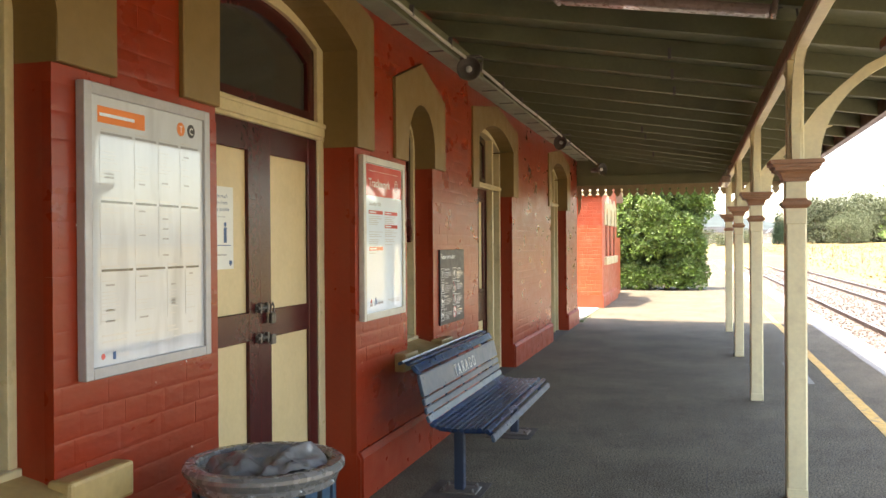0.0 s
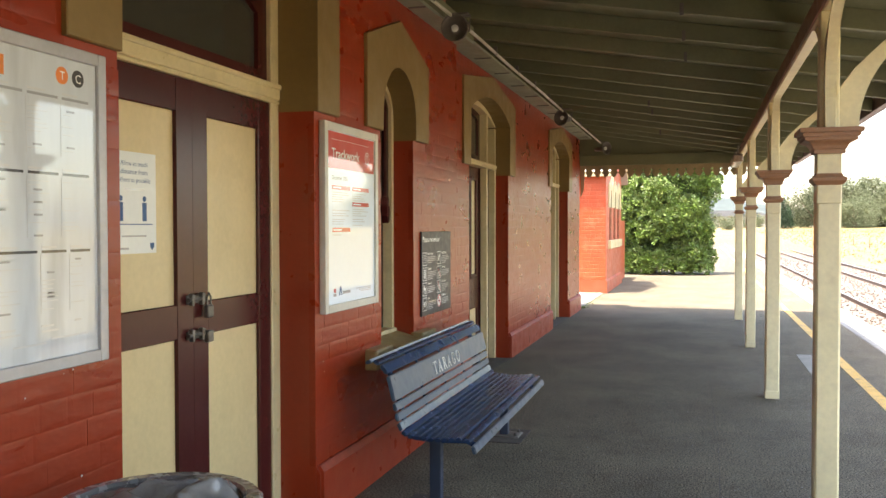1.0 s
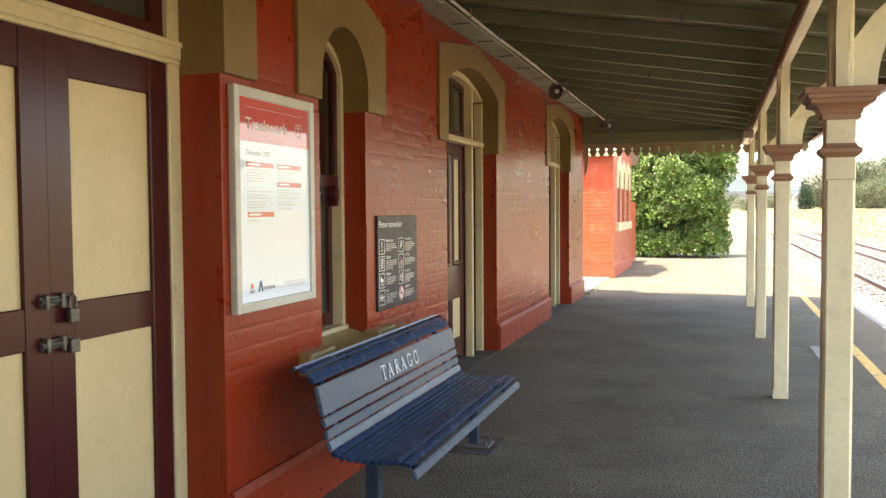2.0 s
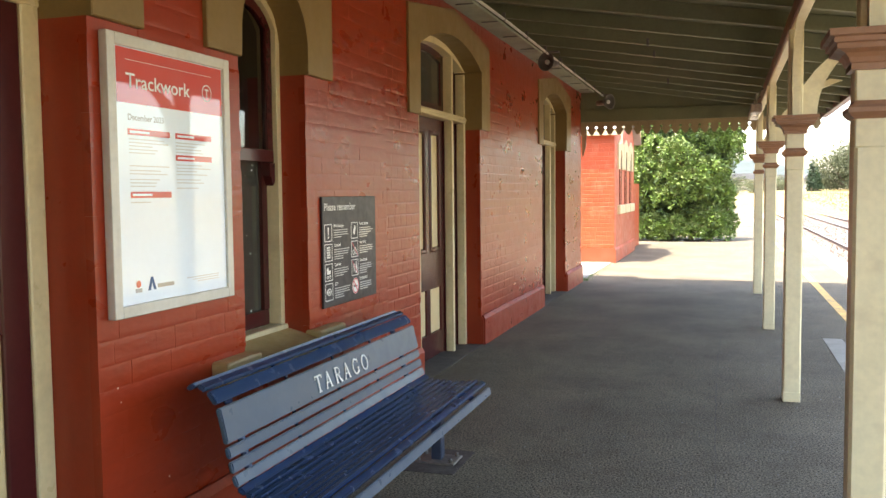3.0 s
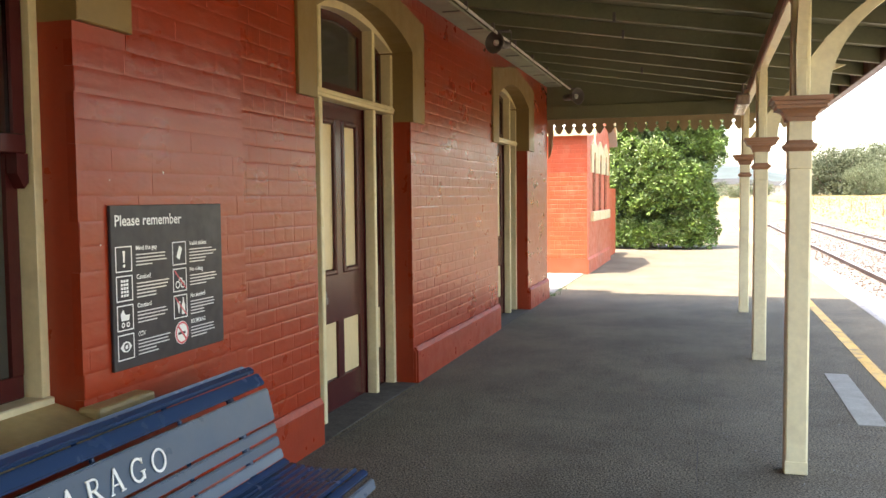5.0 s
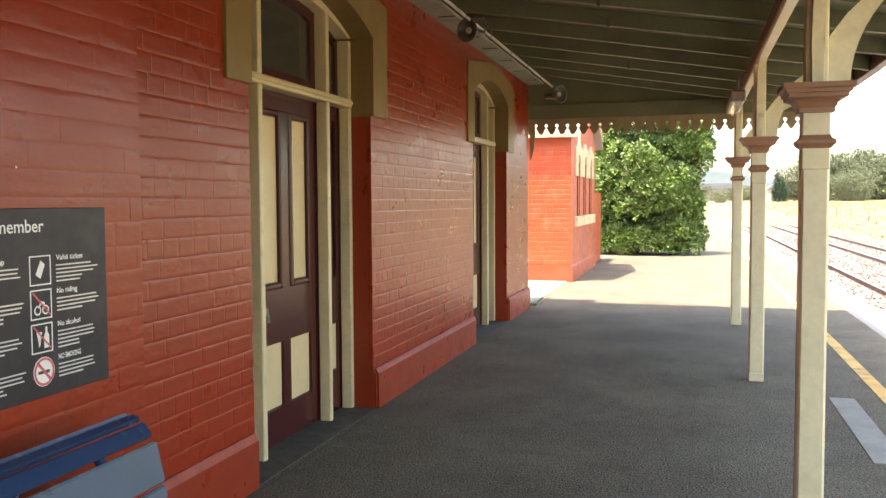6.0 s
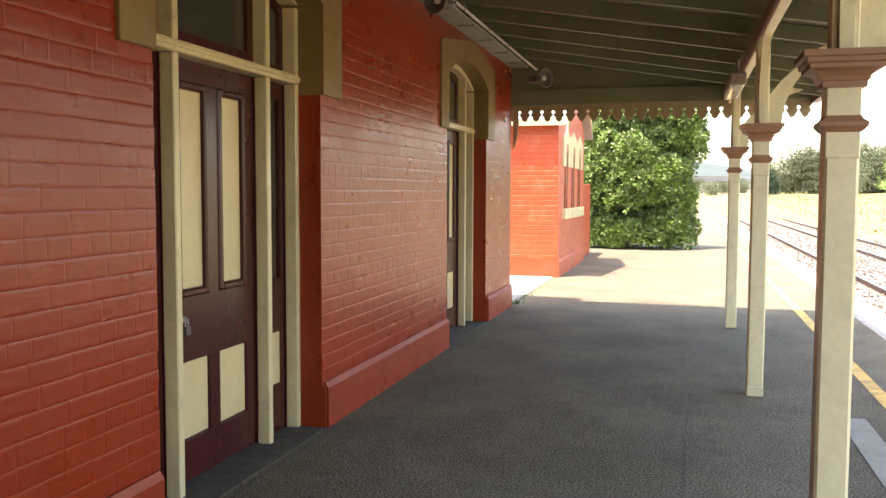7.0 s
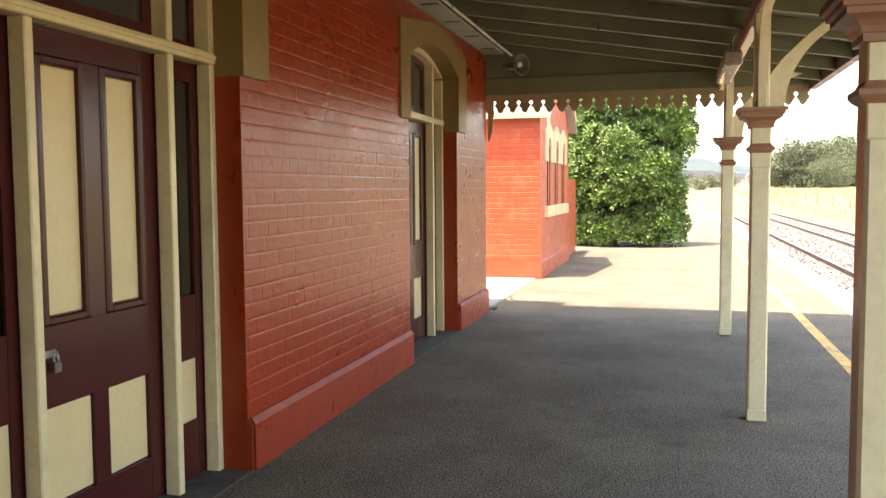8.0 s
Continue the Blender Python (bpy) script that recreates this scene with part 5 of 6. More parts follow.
tc_ = thing("reminder_sign", (WALL_A, 7.655, 0.868), "charcoal safety reminder board with white icons on the wall", "sign")
RX = WALL_A + 0.014
part("board", boxed(WALL_A, RX, 7.296, 8.020, 0.868, 1.456, 0.002), CHARCOAL, tc_)
lettering("Please remember", 0.040, RX, 7.318, 1.383, INK_WHITE, tc_, width=0.405, bold=0.010)
rows_ = [("Mind the gap", "Valid ticket"), ("Caution!", "No riding"), ("Caution!", "No alcohol"), ("CCTV", "NO SMOKING")]
for r, pair in enumerate(rows_):
    for c, words in enumerate(pair):
        y, z = 7.316 + c * 0.342, 1.218 - r * 0.105
        smoking = words == "NO SMOKING"
        if smoking:
            disc("icon_ring", RX, y + 0.05, z + 0.046, 0.046, INK_WHITE, tc_)
            disc("icon_band", RX + 0.001, y + 0.05, z + 0.046, 0.044, INK_PINK, tc_, hole=0.036)
            strip("icon_mark", RX + 0.0012, y + 0.024, y + 0.072, z + 0.040, z + 0.050, INK_DARK, tc_)
            part("icon_slash", prism([(y + 0.020, z + 0.072), (y + 0.026, z + 0.078), (y + 0.080, z + 0.020), (y + 0.074, z + 0.014)], "x", RX + 0.002, RX + 0.0028), INK_PINK, tc_)
        else:
            fr = bmesh.new()
            for a, b, e, f in ((0, 0.092, 0, 0.004), (0, 0.092, 0.088, 0.092), (0, 0.004, 0.004, 0.088), (0.088, 0.092, 0.004, 0.088)):
                box(fr, RX, RX + 0.0008, y + a, y + b, z + e, z + f)
            part("icon_frame", fr, INK_WHITE, tc_)
            if (r, c) == (0, 0):
                part("icon_mark", prism([(y + 0.040, z + 0.075), (y + 0.054, z + 0.075), (y + 0.050, z + 0.034), (y + 0.044, z + 0.034)], "x", RX, RX + 0.0008), INK_WHITE, tc_)
                disc("icon_mark", RX, y + 0.047, z + 0.022, 0.006, INK_WHITE, tc_)
            elif (r, c) == (1, 0):
                for k in range(3):
                    for q in range(5):
                        strip("icon_mark", RX, y + 0.026 + k * 0.015, y + 0.037 + k * 0.015, z + 0.016 + q * 0.013, z + 0.025 + q * 0.013, INK_WHITE, tc_)
            elif (r, c) == (2, 0):
                for o in (0.032, 0.060):
                    disc("icon_mark", RX, y + o, z + 0.021, 0.010, INK_WHITE, tc_, hole=0.005)
                part("icon_mark", prism([(y + 0.024, z + 0.036), (y + 0.066, z + 0.036), (y + 0.070, z + 0.056), (y + 0.046, z + 0.056), (y + 0.034, z + 0.076), (y + 0.020, z + 0.06)], "x", RX, RX + 0.0008), INK_WHITE, tc_)
            elif (r, c) == (3, 0):
                part("icon_mark", prism([(y + 0.014, z + 0.046), (y + 0.03, z + 0.062), (y + 0.046, z + 0.066), (y + 0.062, z + 0.062), (y + 0.078, z + 0.046), (y + 0.062, z + 0.030), (y + 0.046, z + 0.026), (y + 0.03, z + 0.030)], "x", RX, RX + 0.0008), INK_WHITE, tc_)
                disc("icon_mark", RX + 0.001, y + 0.046, z + 0.046, 0.015, CHARCOAL, tc_, hole=0.008)
            elif (r, c) == (0, 1):
                part("icon_mark", prism([(y + 0.026, z + 0.034), (y + 0.048, z + 0.076), (y + 0.066, z + 0.064), (y + 0.046, z + 0.020)], "x", RX, RX + 0.0008), INK_WHITE, tc_)
            elif (r, c) == (1, 1):
                for o in (0.030, 0.064):
                    disc("icon_mark", RX, y + o, z + 0.028, 0.015, INK_WHITE, tc_, hole=0.010)
                part("icon_mark", prism([(y + 0.032, z + 0.034), (y + 0.044, z + 0.056), (y + 0.062, z + 0.052), (y + 0.060, z + 0.044), (y + 0.046, z + 0.046)], "x", RX, RX + 0.0008), INK_WHITE, tc_)
                part("icon_slash", prism([(y + 0.008, z + 0.082), (y + 0.012, z + 0.086), (y + 0.086, z + 0.012), (y + 0.082, z + 0.008)], "x", RX + 0.001, RX + 0.0018), INK_PINK, tc_)
            else:
                part("icon_mark", prism([(y + 0.022, z + 0.066), (y + 0.046, z + 0.066), (y + 0.040, z + 0.044), (y + 0.036, z + 0.020), (y + 0.032, z + 0.020), (y + 0.028, z + 0.044)], "x", RX, RX + 0.0008), INK_WHITE, tc_)
                part("icon_mark", prism([(y + 0.054, z + 0.014), (y + 0.076, z + 0.014), (y + 0.076, z + 0.052), (y + 0.069, z + 0.064), (y + 0.069, z + 0.080), (y + 0.061, z + 0.080), (y + 0.061, z + 0.064), (y + 0.054, z + 0.052)], "x", RX, RX + 0.0008), INK_WHITE, tc_)
                part("icon_slash", prism([(y + 0.008, z + 0.082), (y + 0.012, z + 0.086), (y + 0.086, z + 0.012), (y + 0.082, z + 0.008)], "x", RX + 0.001, RX + 0.0018), INK_PINK, tc_)
        lettering(words, 0.017, RX, y + 0.116, z + 0.074, INK_WHITE, tc_, width=0.0105 * len(words), bold=0.014)
        for q in range(4 + (r + c) % 2):
            strip("text_bar", RX, y + 0.116, y + 0.116 + random.uniform(0.16, 0.20) * (1.0 if q < 3 else 0.6), z + 0.055 - q * 0.0125, z + 0.0595 - q * 0.0125, INK_PALE, tc_)

td = thing("distance_notice", (door_face, 4.42, 1.39), "white laminated distancing notice taped to the cream door", "notice")
NX = door_face + 0.0035
part("sheet", boxed(door_face, NX, 4.30, 4.575, 1.388, 1.775), PAPER_BARE, td)
for i, wds in enumerate(("Allow as much", "distance from", "others as possible")):
    lettering(wds, 0.019, NX, 4.4375, 1.722 - i * 0.031, INK_NAVY, td, width=(0.165, 0.165, 0.20)[i], centre=True)
strip("text_bar", NX, 4.38, 4.50, 1.630, 1.636, INK_PALE, td)
for y in (4.355, 4.50):
    disc("figure_mark", NX, y, 1.598, 0.011, INK_NAVY, td)
    strip("figure_mark", NX, y - 0.013, y + 0.013, 1.512, 1.584, INK_NAVY, td)
strip("ground_rule", NX, 4.33, 4.55, 1.498, 1.502, INK_NAVY, td)
strip("text_bar", NX, 4.36, 4.51, 1.452, 1.458, INK_GREY, td)
strip("agency_mark", NX, 4.325, 4.40, 1.404, 1.412, INK_GREY, td)
part("shield_mark", prism([(4.535, 1.428), (4.56, 1.428), (4.56, 1.412), (4.5475, 1.400), (4.535, 1.412)], "x", NX, NX + 0.0008), INK_NAVY, td)

# ---- shed beyond the building ----
SX, SY0, SY1 = -1.985, 21.3, 25.25
MID = (SY0 + SY1) / 2
shed = thing("brick_shed", (SX - 1.6, MID, 0), "small red painted brick platform shed in full sun", "shed")
front = bmesh.new()
box(front, SX - 3.2, SX - 0.002, SY0 + 0.004, SY0 + 0.22, 0, 2.66)
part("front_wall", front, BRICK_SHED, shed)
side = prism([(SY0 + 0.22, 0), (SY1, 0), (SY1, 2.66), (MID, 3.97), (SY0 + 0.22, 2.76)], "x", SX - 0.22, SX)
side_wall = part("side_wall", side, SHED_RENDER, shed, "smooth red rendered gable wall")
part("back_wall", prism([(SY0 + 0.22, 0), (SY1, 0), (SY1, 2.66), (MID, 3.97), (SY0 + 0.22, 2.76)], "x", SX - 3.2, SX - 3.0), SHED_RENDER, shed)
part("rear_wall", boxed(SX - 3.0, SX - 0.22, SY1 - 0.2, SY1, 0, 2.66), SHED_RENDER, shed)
rt = part("roof", prism([(SY0 - 0.13, 2.70), (MID, 4.12), (SY1 + 0.22, 2.68), (SY1 + 0.22, 2.61), (MID, 4.04), (SY0 - 0.13, 2.63)], "x", SX - 3.4, SX + 0.16), ROOF_IRON, shed, "grey iron gable roof")
part("front_fascia", boxed(SX - 3.2, SX + 0.12, SY0 - 0.14, SY0 - 0.11, 2.61, 2.735, 0.004), CREAM, rt, "cream fascia board")
part("bargeboard", prism([(SY0 - 0.16, 2.42), (SY0 - 0.16, 2.72), (MID, 4.16), (SY1 + 0.02, 2.93), (SY1 + 0.02, 2.75), (MID, 3.98), (SY0 - 0.04, 2.60), (SY0 - 0.08, 2.45)], "x", SX + 0.14, SX + 0.17), CREAM, rt, "cream bargeboard on the gable")
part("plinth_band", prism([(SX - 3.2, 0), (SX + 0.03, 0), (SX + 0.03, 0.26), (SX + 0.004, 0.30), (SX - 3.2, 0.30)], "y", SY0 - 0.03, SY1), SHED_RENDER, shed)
for k in range(3):
    y0 = 21.80 + k * 1.02
    y1 = y0 + 0.96
    lo, hi = y0 + 0.32, y1 - 0.32
    head = part("window_head", prism([(y0, 1.94), (y0, 2.46), ((y0 + y1) / 2, 2.62), (y1, 2.46), (y1, 1.94), (hi, 1.94)] + arch(lo, hi, 2.2, 2.36, 8) + [(lo, 1.94)], "x", SX - 0.02, SX + 0.03, bevel=0.004), CREAM, shed, "cream painted stone window head")
    part("window_recess", prism([(lo, 1.18), (hi, 1.18)] + arch(lo, hi, 2.2, 2.36, 8), "x", SX - 0.02, SX + 0.006), SHED_RENDER, shed, "bricked-up red window panel")
    for c in (lo, hi - 0.07):
        part("window_jamb", boxed(SX, SX + 0.012, c, c + 0.07, 1.18, 2.2), MAROON, shed)
    part("window_sill", boxed(SX - 0.02, SX + 0.07, y0, y1, 0.985, 1.175, 0.012, 2), CREAM, shed, "cream stone sill")
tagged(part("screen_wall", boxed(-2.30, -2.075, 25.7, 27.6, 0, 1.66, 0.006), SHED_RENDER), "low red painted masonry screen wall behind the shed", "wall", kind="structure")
far = thing("green_gable_hut", (-3.9, 33.0, 0), "small hut with pale green gable behind the shed", "hut")
part("wall", prism([(-5.3, 0), (-2.6, 0), (-2.6, 3.1), (-3.95, 4.3), (-5.3, 3.1)], "y", 32.2, 34.2), SOFFIT, far)
part("roof", prism([(-5.6, 3.0), (-3.95, 4.4), (-2.34, 3.0), (-2.34, 3.12), (-3.95, 4.52), (-5.6, 3.12)], "y", 32.0, 34.4), ROOF_IRON, far)
part("bargeboard", prism([(-2.34, 2.85), (-2.34, 3.2), (-3.95, 4.58), (-3.95, 4.36), (-2.46, 3.08), (-2.44, 2.85)], "y", 31.95, 31.99), CREAM_POST, far, "white bargeboard")


# ---- plants ----
def leaf_quads(points, size, flat=0.5, aspect=0.45, droop=0.0):
    """Folded leaves: verts and faces, each leaf of two halves, at (place, outward direction)."""
    v, f = [], []
    for p, out in points:
        s = size * random.uniform(0.65, 1.3)
        d = (out * random.uniform(0.3, 1.0) + Vector((random.gauss(0, 1), random.gauss(0, 1), random.gauss(0, 0.7) - droop)) * flat).normalized()
        w = d.cross(Vector((random.gauss(0, 1), random.gauss(0, 1), random.gauss(0, 1)))).normalized()
        up = d.cross(w)
        k = len(v)
        for q in (p, p + d * s * 0.5 + w * s * aspect * 0.5 + up * s * 0.06, p + d * s, p + d * s * 0.5 - w * s * aspect * 0.5 + up * s * 0.06):
            v.append(tuple(q))
        f += [(k, k + 1, k + 2), (k, k + 2, k + 3)]
    return v, f


def lobe_points(lobes, per_area, tuft=7, spread=0.11, inner=0.25):
    """Clustered points on the skins of several ragged lobes (centre, radii)."""
    pts = []
    for c, r in lobes:
        c, r = Vector(c), Vector(r)
        area = 4 * math.pi * ((r.x * r.y + r.y * r.z + r.x * r.z) / 3)
        for i in range(int(area * per_area / tuft)):
            d = Vector((random.gauss(0, 1), random.gauss(0, 1), random.gauss(0, 1))).normalized()
            k = 1.0 + 0.20 * noise.noise(d * 2.7 + c) + 0.15 * noise.noise(d * 6.5 + c)
            if random.random() < inner:
                k *= random.uniform(0.6, 0.95)
            q = c + Vector((d.x * r.x, d.y * r.y, d.z * r.z)) * k
            if q.z < 0.06:
                continue
            for j in range(tuft):
                pts.append((q + Vector((random.gauss(0, spread), random.gauss(0, spread), random.gauss(0, spread * 0.8))), d))
    return pts


bush = thing("camellia_bush", (-0.9, 30.0, 0), "large dense glossy green evergreen bush beside the platform", "bush")
for bx, by in ((-1.4, 29.9), (-0.8, 30.2), (-0.4, 29.9)):
    part("trunk", tube([(bx, by, -0.05), (bx + 0.1, by, 0.8), (bx + 0.2, by + 0.2, 1.7), (bx - 0.1, by + 0.1, 2.8)], [0.09, 0.07, 0.05, 0.02]), BARK, bush)
lobes = [((-1.55, 30.0, 1.2), (0.85, 0.9, 1.25)), ((-0.62, 30.0, 1.1), (0.80, 0.95, 1.15)), ((-1.2, 30.1, 2.5), (1.15, 1.1, 1.1)), ((-0.55, 30.2, 2.3), (0.80, 0.9, 1.0)),
         ((0.05, 30.4, 3.0), (0.50, 0.7, 0.85)), ((-0.9, 30.2, 3.6), (1.3, 1.1, 0.9)), ((-2.15, 30.3, 2.6), (0.7, 0.8, 1.2)), ((-2.2, 30.2, 1.2), (0.6, 0.7, 1.2)), ((-0.32, 29.9, 0.85), (0.50, 0.6, 0.8)),
         ((-1.75, 29.75, 1.85), (0.8, 0.75, 0.75)), ((-0.75, 29.7, 1.75), (0.8, 0.75, 0.7)), ((-0.22, 30.0, 1.7), (0.55, 0.6, 0.7))]
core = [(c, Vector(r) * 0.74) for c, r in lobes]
random.seed(8)
sprays = []
for c, r in lobes:
    for k in range(11):
        d = Vector((random.gauss(0, 1), random.gauss(0, 1) - 0.5, random.gauss(0, 1))).normalized()
        q = random.uniform(0.26, 0.48)
        p = Vector(c) + Vector((d.x * (r[0] - q * 0.4), d.y * (r[1] - q * 0.4), d.z * (r[2] - q * 0.4)))
        if p.z > 0.15:
            sprays.append((p, (q, q, q * 0.9)))
for k in range(44):
    a, q = random.uniform(0, 6.28), random.uniform(0.18, 0.32)
    sprays.append((Vector((-1.0 + 1.25 * math.cos(a), 30.0 + 0.75 * math.sin(a), random.uniform(0.12, 0.55))), (q, q, q * 0.75)))


def whorls(clumps, per_area, top_only):
    """Rosettes of leaves at twig ends over the upper skin of every clump, and fewer on its underside."""
    pts = []
    for c, r in clumps:
        for i in range(int(4 * math.pi * r[0] * r[1] * per_area)):
            d = Vector((random.gauss(0, 1), random.gauss(0, 1), random.gauss(0.25, 1))).normalized()
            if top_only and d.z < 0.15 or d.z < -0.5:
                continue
            k = 1.0 + 0.18 * noise.noise(d * 3.1 + c) + random.uniform(-0.18, 0.05)
            tip = c + Vector((d.x * r[0], d.y * r[1], d.z * r[2])) * k
            if tip.z < 0.05:
                continue
            across = d.cross(Vector((random.gauss(0, 1), random.gauss(0, 1), random.gauss(0, 1)))).normalized()
            round_ = d.cross(across)
            for j in range(6):
                a = j * 1.05 + i
                side = across * math.cos(a) + round_ * math.sin(a)
                pts.append((tip + side * 0.02, (side + d * random.uniform(0.2, 1.4)).normalized()))
    return pts


v, f = leaf_quads(whorls(sprays, 70, False), 0.105, 0.40, 0.42)
raw("crown", v, f, LEAF, bush, "dark glossy leaves")
# paler leaves on upward sides only: new shoots and painted sun together
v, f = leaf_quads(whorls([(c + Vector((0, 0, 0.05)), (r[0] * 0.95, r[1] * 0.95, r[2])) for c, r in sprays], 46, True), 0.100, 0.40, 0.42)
raw("new_growth", v, f, LEAF_SUNLIT, bush, "young leaves on clump tops, coloured pale as in sunlight")
# shrunken lobes of darkened leaves give the gaps their shade
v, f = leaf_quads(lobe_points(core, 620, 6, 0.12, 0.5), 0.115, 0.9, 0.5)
raw("inner_foliage", v, f, LEAF_SHADED, bush, "inner leaves coloured dark as the shade in the gaps")


def leafy_tree(name, at, height, width, mat, leaf, label, group, count=2600, seedling=0, trunk_part=0.35, lobes_n=11):
    random.seed(seedling + 11)
    x, y, z = at
    t = thing(name, at, label, "tree", group)
    th = height * trunk_part
    lean = random.uniform(-0.05, 0.05) * height
    part("trunk", tube([(x, y, z - 0.3), (x + lean * 0.4, y, z + th * 0.6), (x + lean, y, z + th), (x + lean * 1.2, y, z + height * 0.75)],
                       [height * 0.03, height * 0.024, height * 0.018, height * 0.006], 7), BARK, t)
    lb = []
    for i in range(lobes_n):
        a = 2.4 * i + random.uniform(-0.4, 0.4)
        rr = width * 0.5 * math.sqrt((i + 0.5) / lobes_n) * 0.75
        h = z + th + (height - th) * random.uniform(0.0, 0.85) * (1 - 0.45 * rr / (width * 0.5))
        c = (x + lean + rr * math.cos(a), y + rr * math.sin(a), h)
        s = width * random.uniform(0.15, 0.24)
        lb.append((c, (s, s, s * random.uniform(0.6, 0.85))))
        part("limb", tube([(x + lean * 0.8, y, z + th * 0.8), (x + lean + rr * 0.5 * math.cos(a), y + rr * 0.5 * math.sin(a), z + th + (h - z - th) * 0.4), c],
                          [height * 0.013, height * 0.009, height * 0.003], 5), BARK, t)
    area = sum(4 * math.pi * (r[0] * r[1] + 2 * r[0] * r[2]) / 3 for c, r in lb)
    v, f = leaf_quads(lobe_points(lb, count / area, 8, leaf * 0.9, 0.35), leaf, 0.9, 0.5, 0.3)
    raw("crown", v, f, mat, t)
    return t


far_ground = ground_height
gums = []
for i, (w, h) in enumerate(((15, 12.0), (13, 10.0))):
    gums.append(leafy_tree("gum_tree", (26 + 14 * i, 205, far_ground(26, 205)), h, w, GUM_LEAF, 0.40, "tall spreading grey-green gum tree beyond the field", "gum trees", 17000, 3 + i, 0.06, 26))
random.seed(5)
for i, (x, y, s, src) in enumerate(((31, 220, 1.0, 1), (35, 205, 1.05, 0), (46, 215, 1.15, 1), (52, 200, 1.1, 0), (60, 215, 1.2, 1), (24.0, 235, 0.42, 1), (68, 205, 1.2, 0), (43, 190, 0.7, 1), (30, 192, 0.55, 0), (77, 215, 1.2, 1))):
    c = copy_thing(gums[src], Matrix.Translation((x, y, far_ground(x, y))) @ Matrix.Rotation(i * 1.9, 4, "Z") @ Matrix.Scale(s, 4))
    c.scale = (s, s, s * random.uniform(0.9, 1.1))
leafy_tree("young_tree", (26.5, 122, far_ground(26.5, 122)), 6.4, 6.6, LIGHT_LEAF, 0.26, "bright green leafy young tree by the tracks", "", 5200, 21, 0.18, 14)
for i, (x, y, h) in enumerate(((17.3, 200, 6.2), (18.4, 202, 5.0))):
    z = far_ground(x, y)
    cy = thing("cypress_tree", (x, y, z), "dark narrow cypress tree beyond the field", "tree", "cypress trees")
    part("trunk", tube([(x, y, z - 0.2), (x, y, z + h * 0.9)], [0.16, 0.03], 6), BARK, cy)
    lb = [((x + random.uniform(-0.1, 0.1), y, z + h * (0.12 + 0.085 * k)), (0.95 * (1 - 0.085 * k), 0.95 * (1 - 0.085 * k), h * 0.1)) for k in range(11)]
    v, f = leaf_quads(lobe_points(lb, 60, 6, 0.15, 0.4), 0.35, 0.7, 0.45)
    raw("crown", v, f, CYPRESS_LEAF, cy)
shrubs = []
shrubs.append(leafy_tree("shrub", (5.5, 190, far_ground(5.5, 190)), 3.0, 4.5, GUM_LEAF, 0.28, "round grey-green shrub near the distant houses", "distant shrubs", 1600, 31, 0.1, 8))
for i, (x, y, s) in enumerate(((1.5, 175, 0.9), (8.5, 215, 1.2), (12.5, 235, 1.0), (-3, 190, 1.5), (21, 230, 1.0), (15, 260, 1.6), (27, 250, 1.3), (-9, 210, 2.0), (3.2, 240, 1.5))):
    c = copy_thing(shrubs[0], Matrix.Translation((x, y, far_ground(x, y))) @ Matrix.Rotation(i * 1.3, 4, "Z"))
    c.scale = (s, s, s)

# weeds in the joint between slab and asphalt
wv, wf = [], []
for i in range(260):
    u = random.random()
    x, y = -2.04 + 0.10 * random.gauss(0, 0.5), END + 0.15 + 3.6 * u * u
    a, h = random.uniform(0, 6.28), random.uniform(0.015, 0.06) * (1.2 - u)
    k = len(wv)
    wv += [(x - 0.006 * math.cos(a), y - 0.006 * math.sin(a), 0.0), (x + 0.006 * math.cos(a), y + 0.006 * math.sin(a), 0.0), (x + random.gauss(0, 0.02), y + random.gauss(0, 0.02), h)]
    wf.append((k, k + 1, k + 2))
raw("weeds", wv, wf, LIGHT_LEAF, None, "short green weeds along the slab joint", "stuff")

# straw tufts and fence posts along the field
v, f = [], []
for i in range(6000):
    u = random.random()
    x, y = random.uniform(10.0, 46), 28 + 150 * u
    z = ground_height(x, y)
    for b in range(2):
        a, h = random.uniform(0, 6.28), random.uniform(0.06, 0.22)
        k = len(v)
        v += [(x - 0.05 * math.cos(a), y - 0.05 * math.sin(a), z - 0.03), (x + 0.05 * math.cos(a), y + 0.05 * math.sin(a), z - 0.03), (x + random.gauss(0, 0.12), y + random.gauss(0, 0.12), z + h)]
        f.append((k, k + 1, k + 2))
raw("dry_grass", v, f, STRAW, None, "tall dry straw-coloured grass in the field", "stuff")
fp = thing("fence_post", (14.5, 60, ground_height(14.5, 60)), "weathered timber fence post in the dry grass", "fence post", "field fence posts")
part("post", lathe([(0.05, -0.2), (0.05, 1.0), (0.03, 1.06)], 8, (14.5, 60, ground_height(14.5, 60))), BARK, fp)
for k in range(1, 14):
    copy_thing(fp, Matrix.Translation((14.5 + 0.06 * k, 60 + 9 * k, ground_height(14.5 + 0.06 * k, 60 + 9 * k))) @ Matrix.Rotation(random.uniform(-0.06, 0.06), 4, "X"))


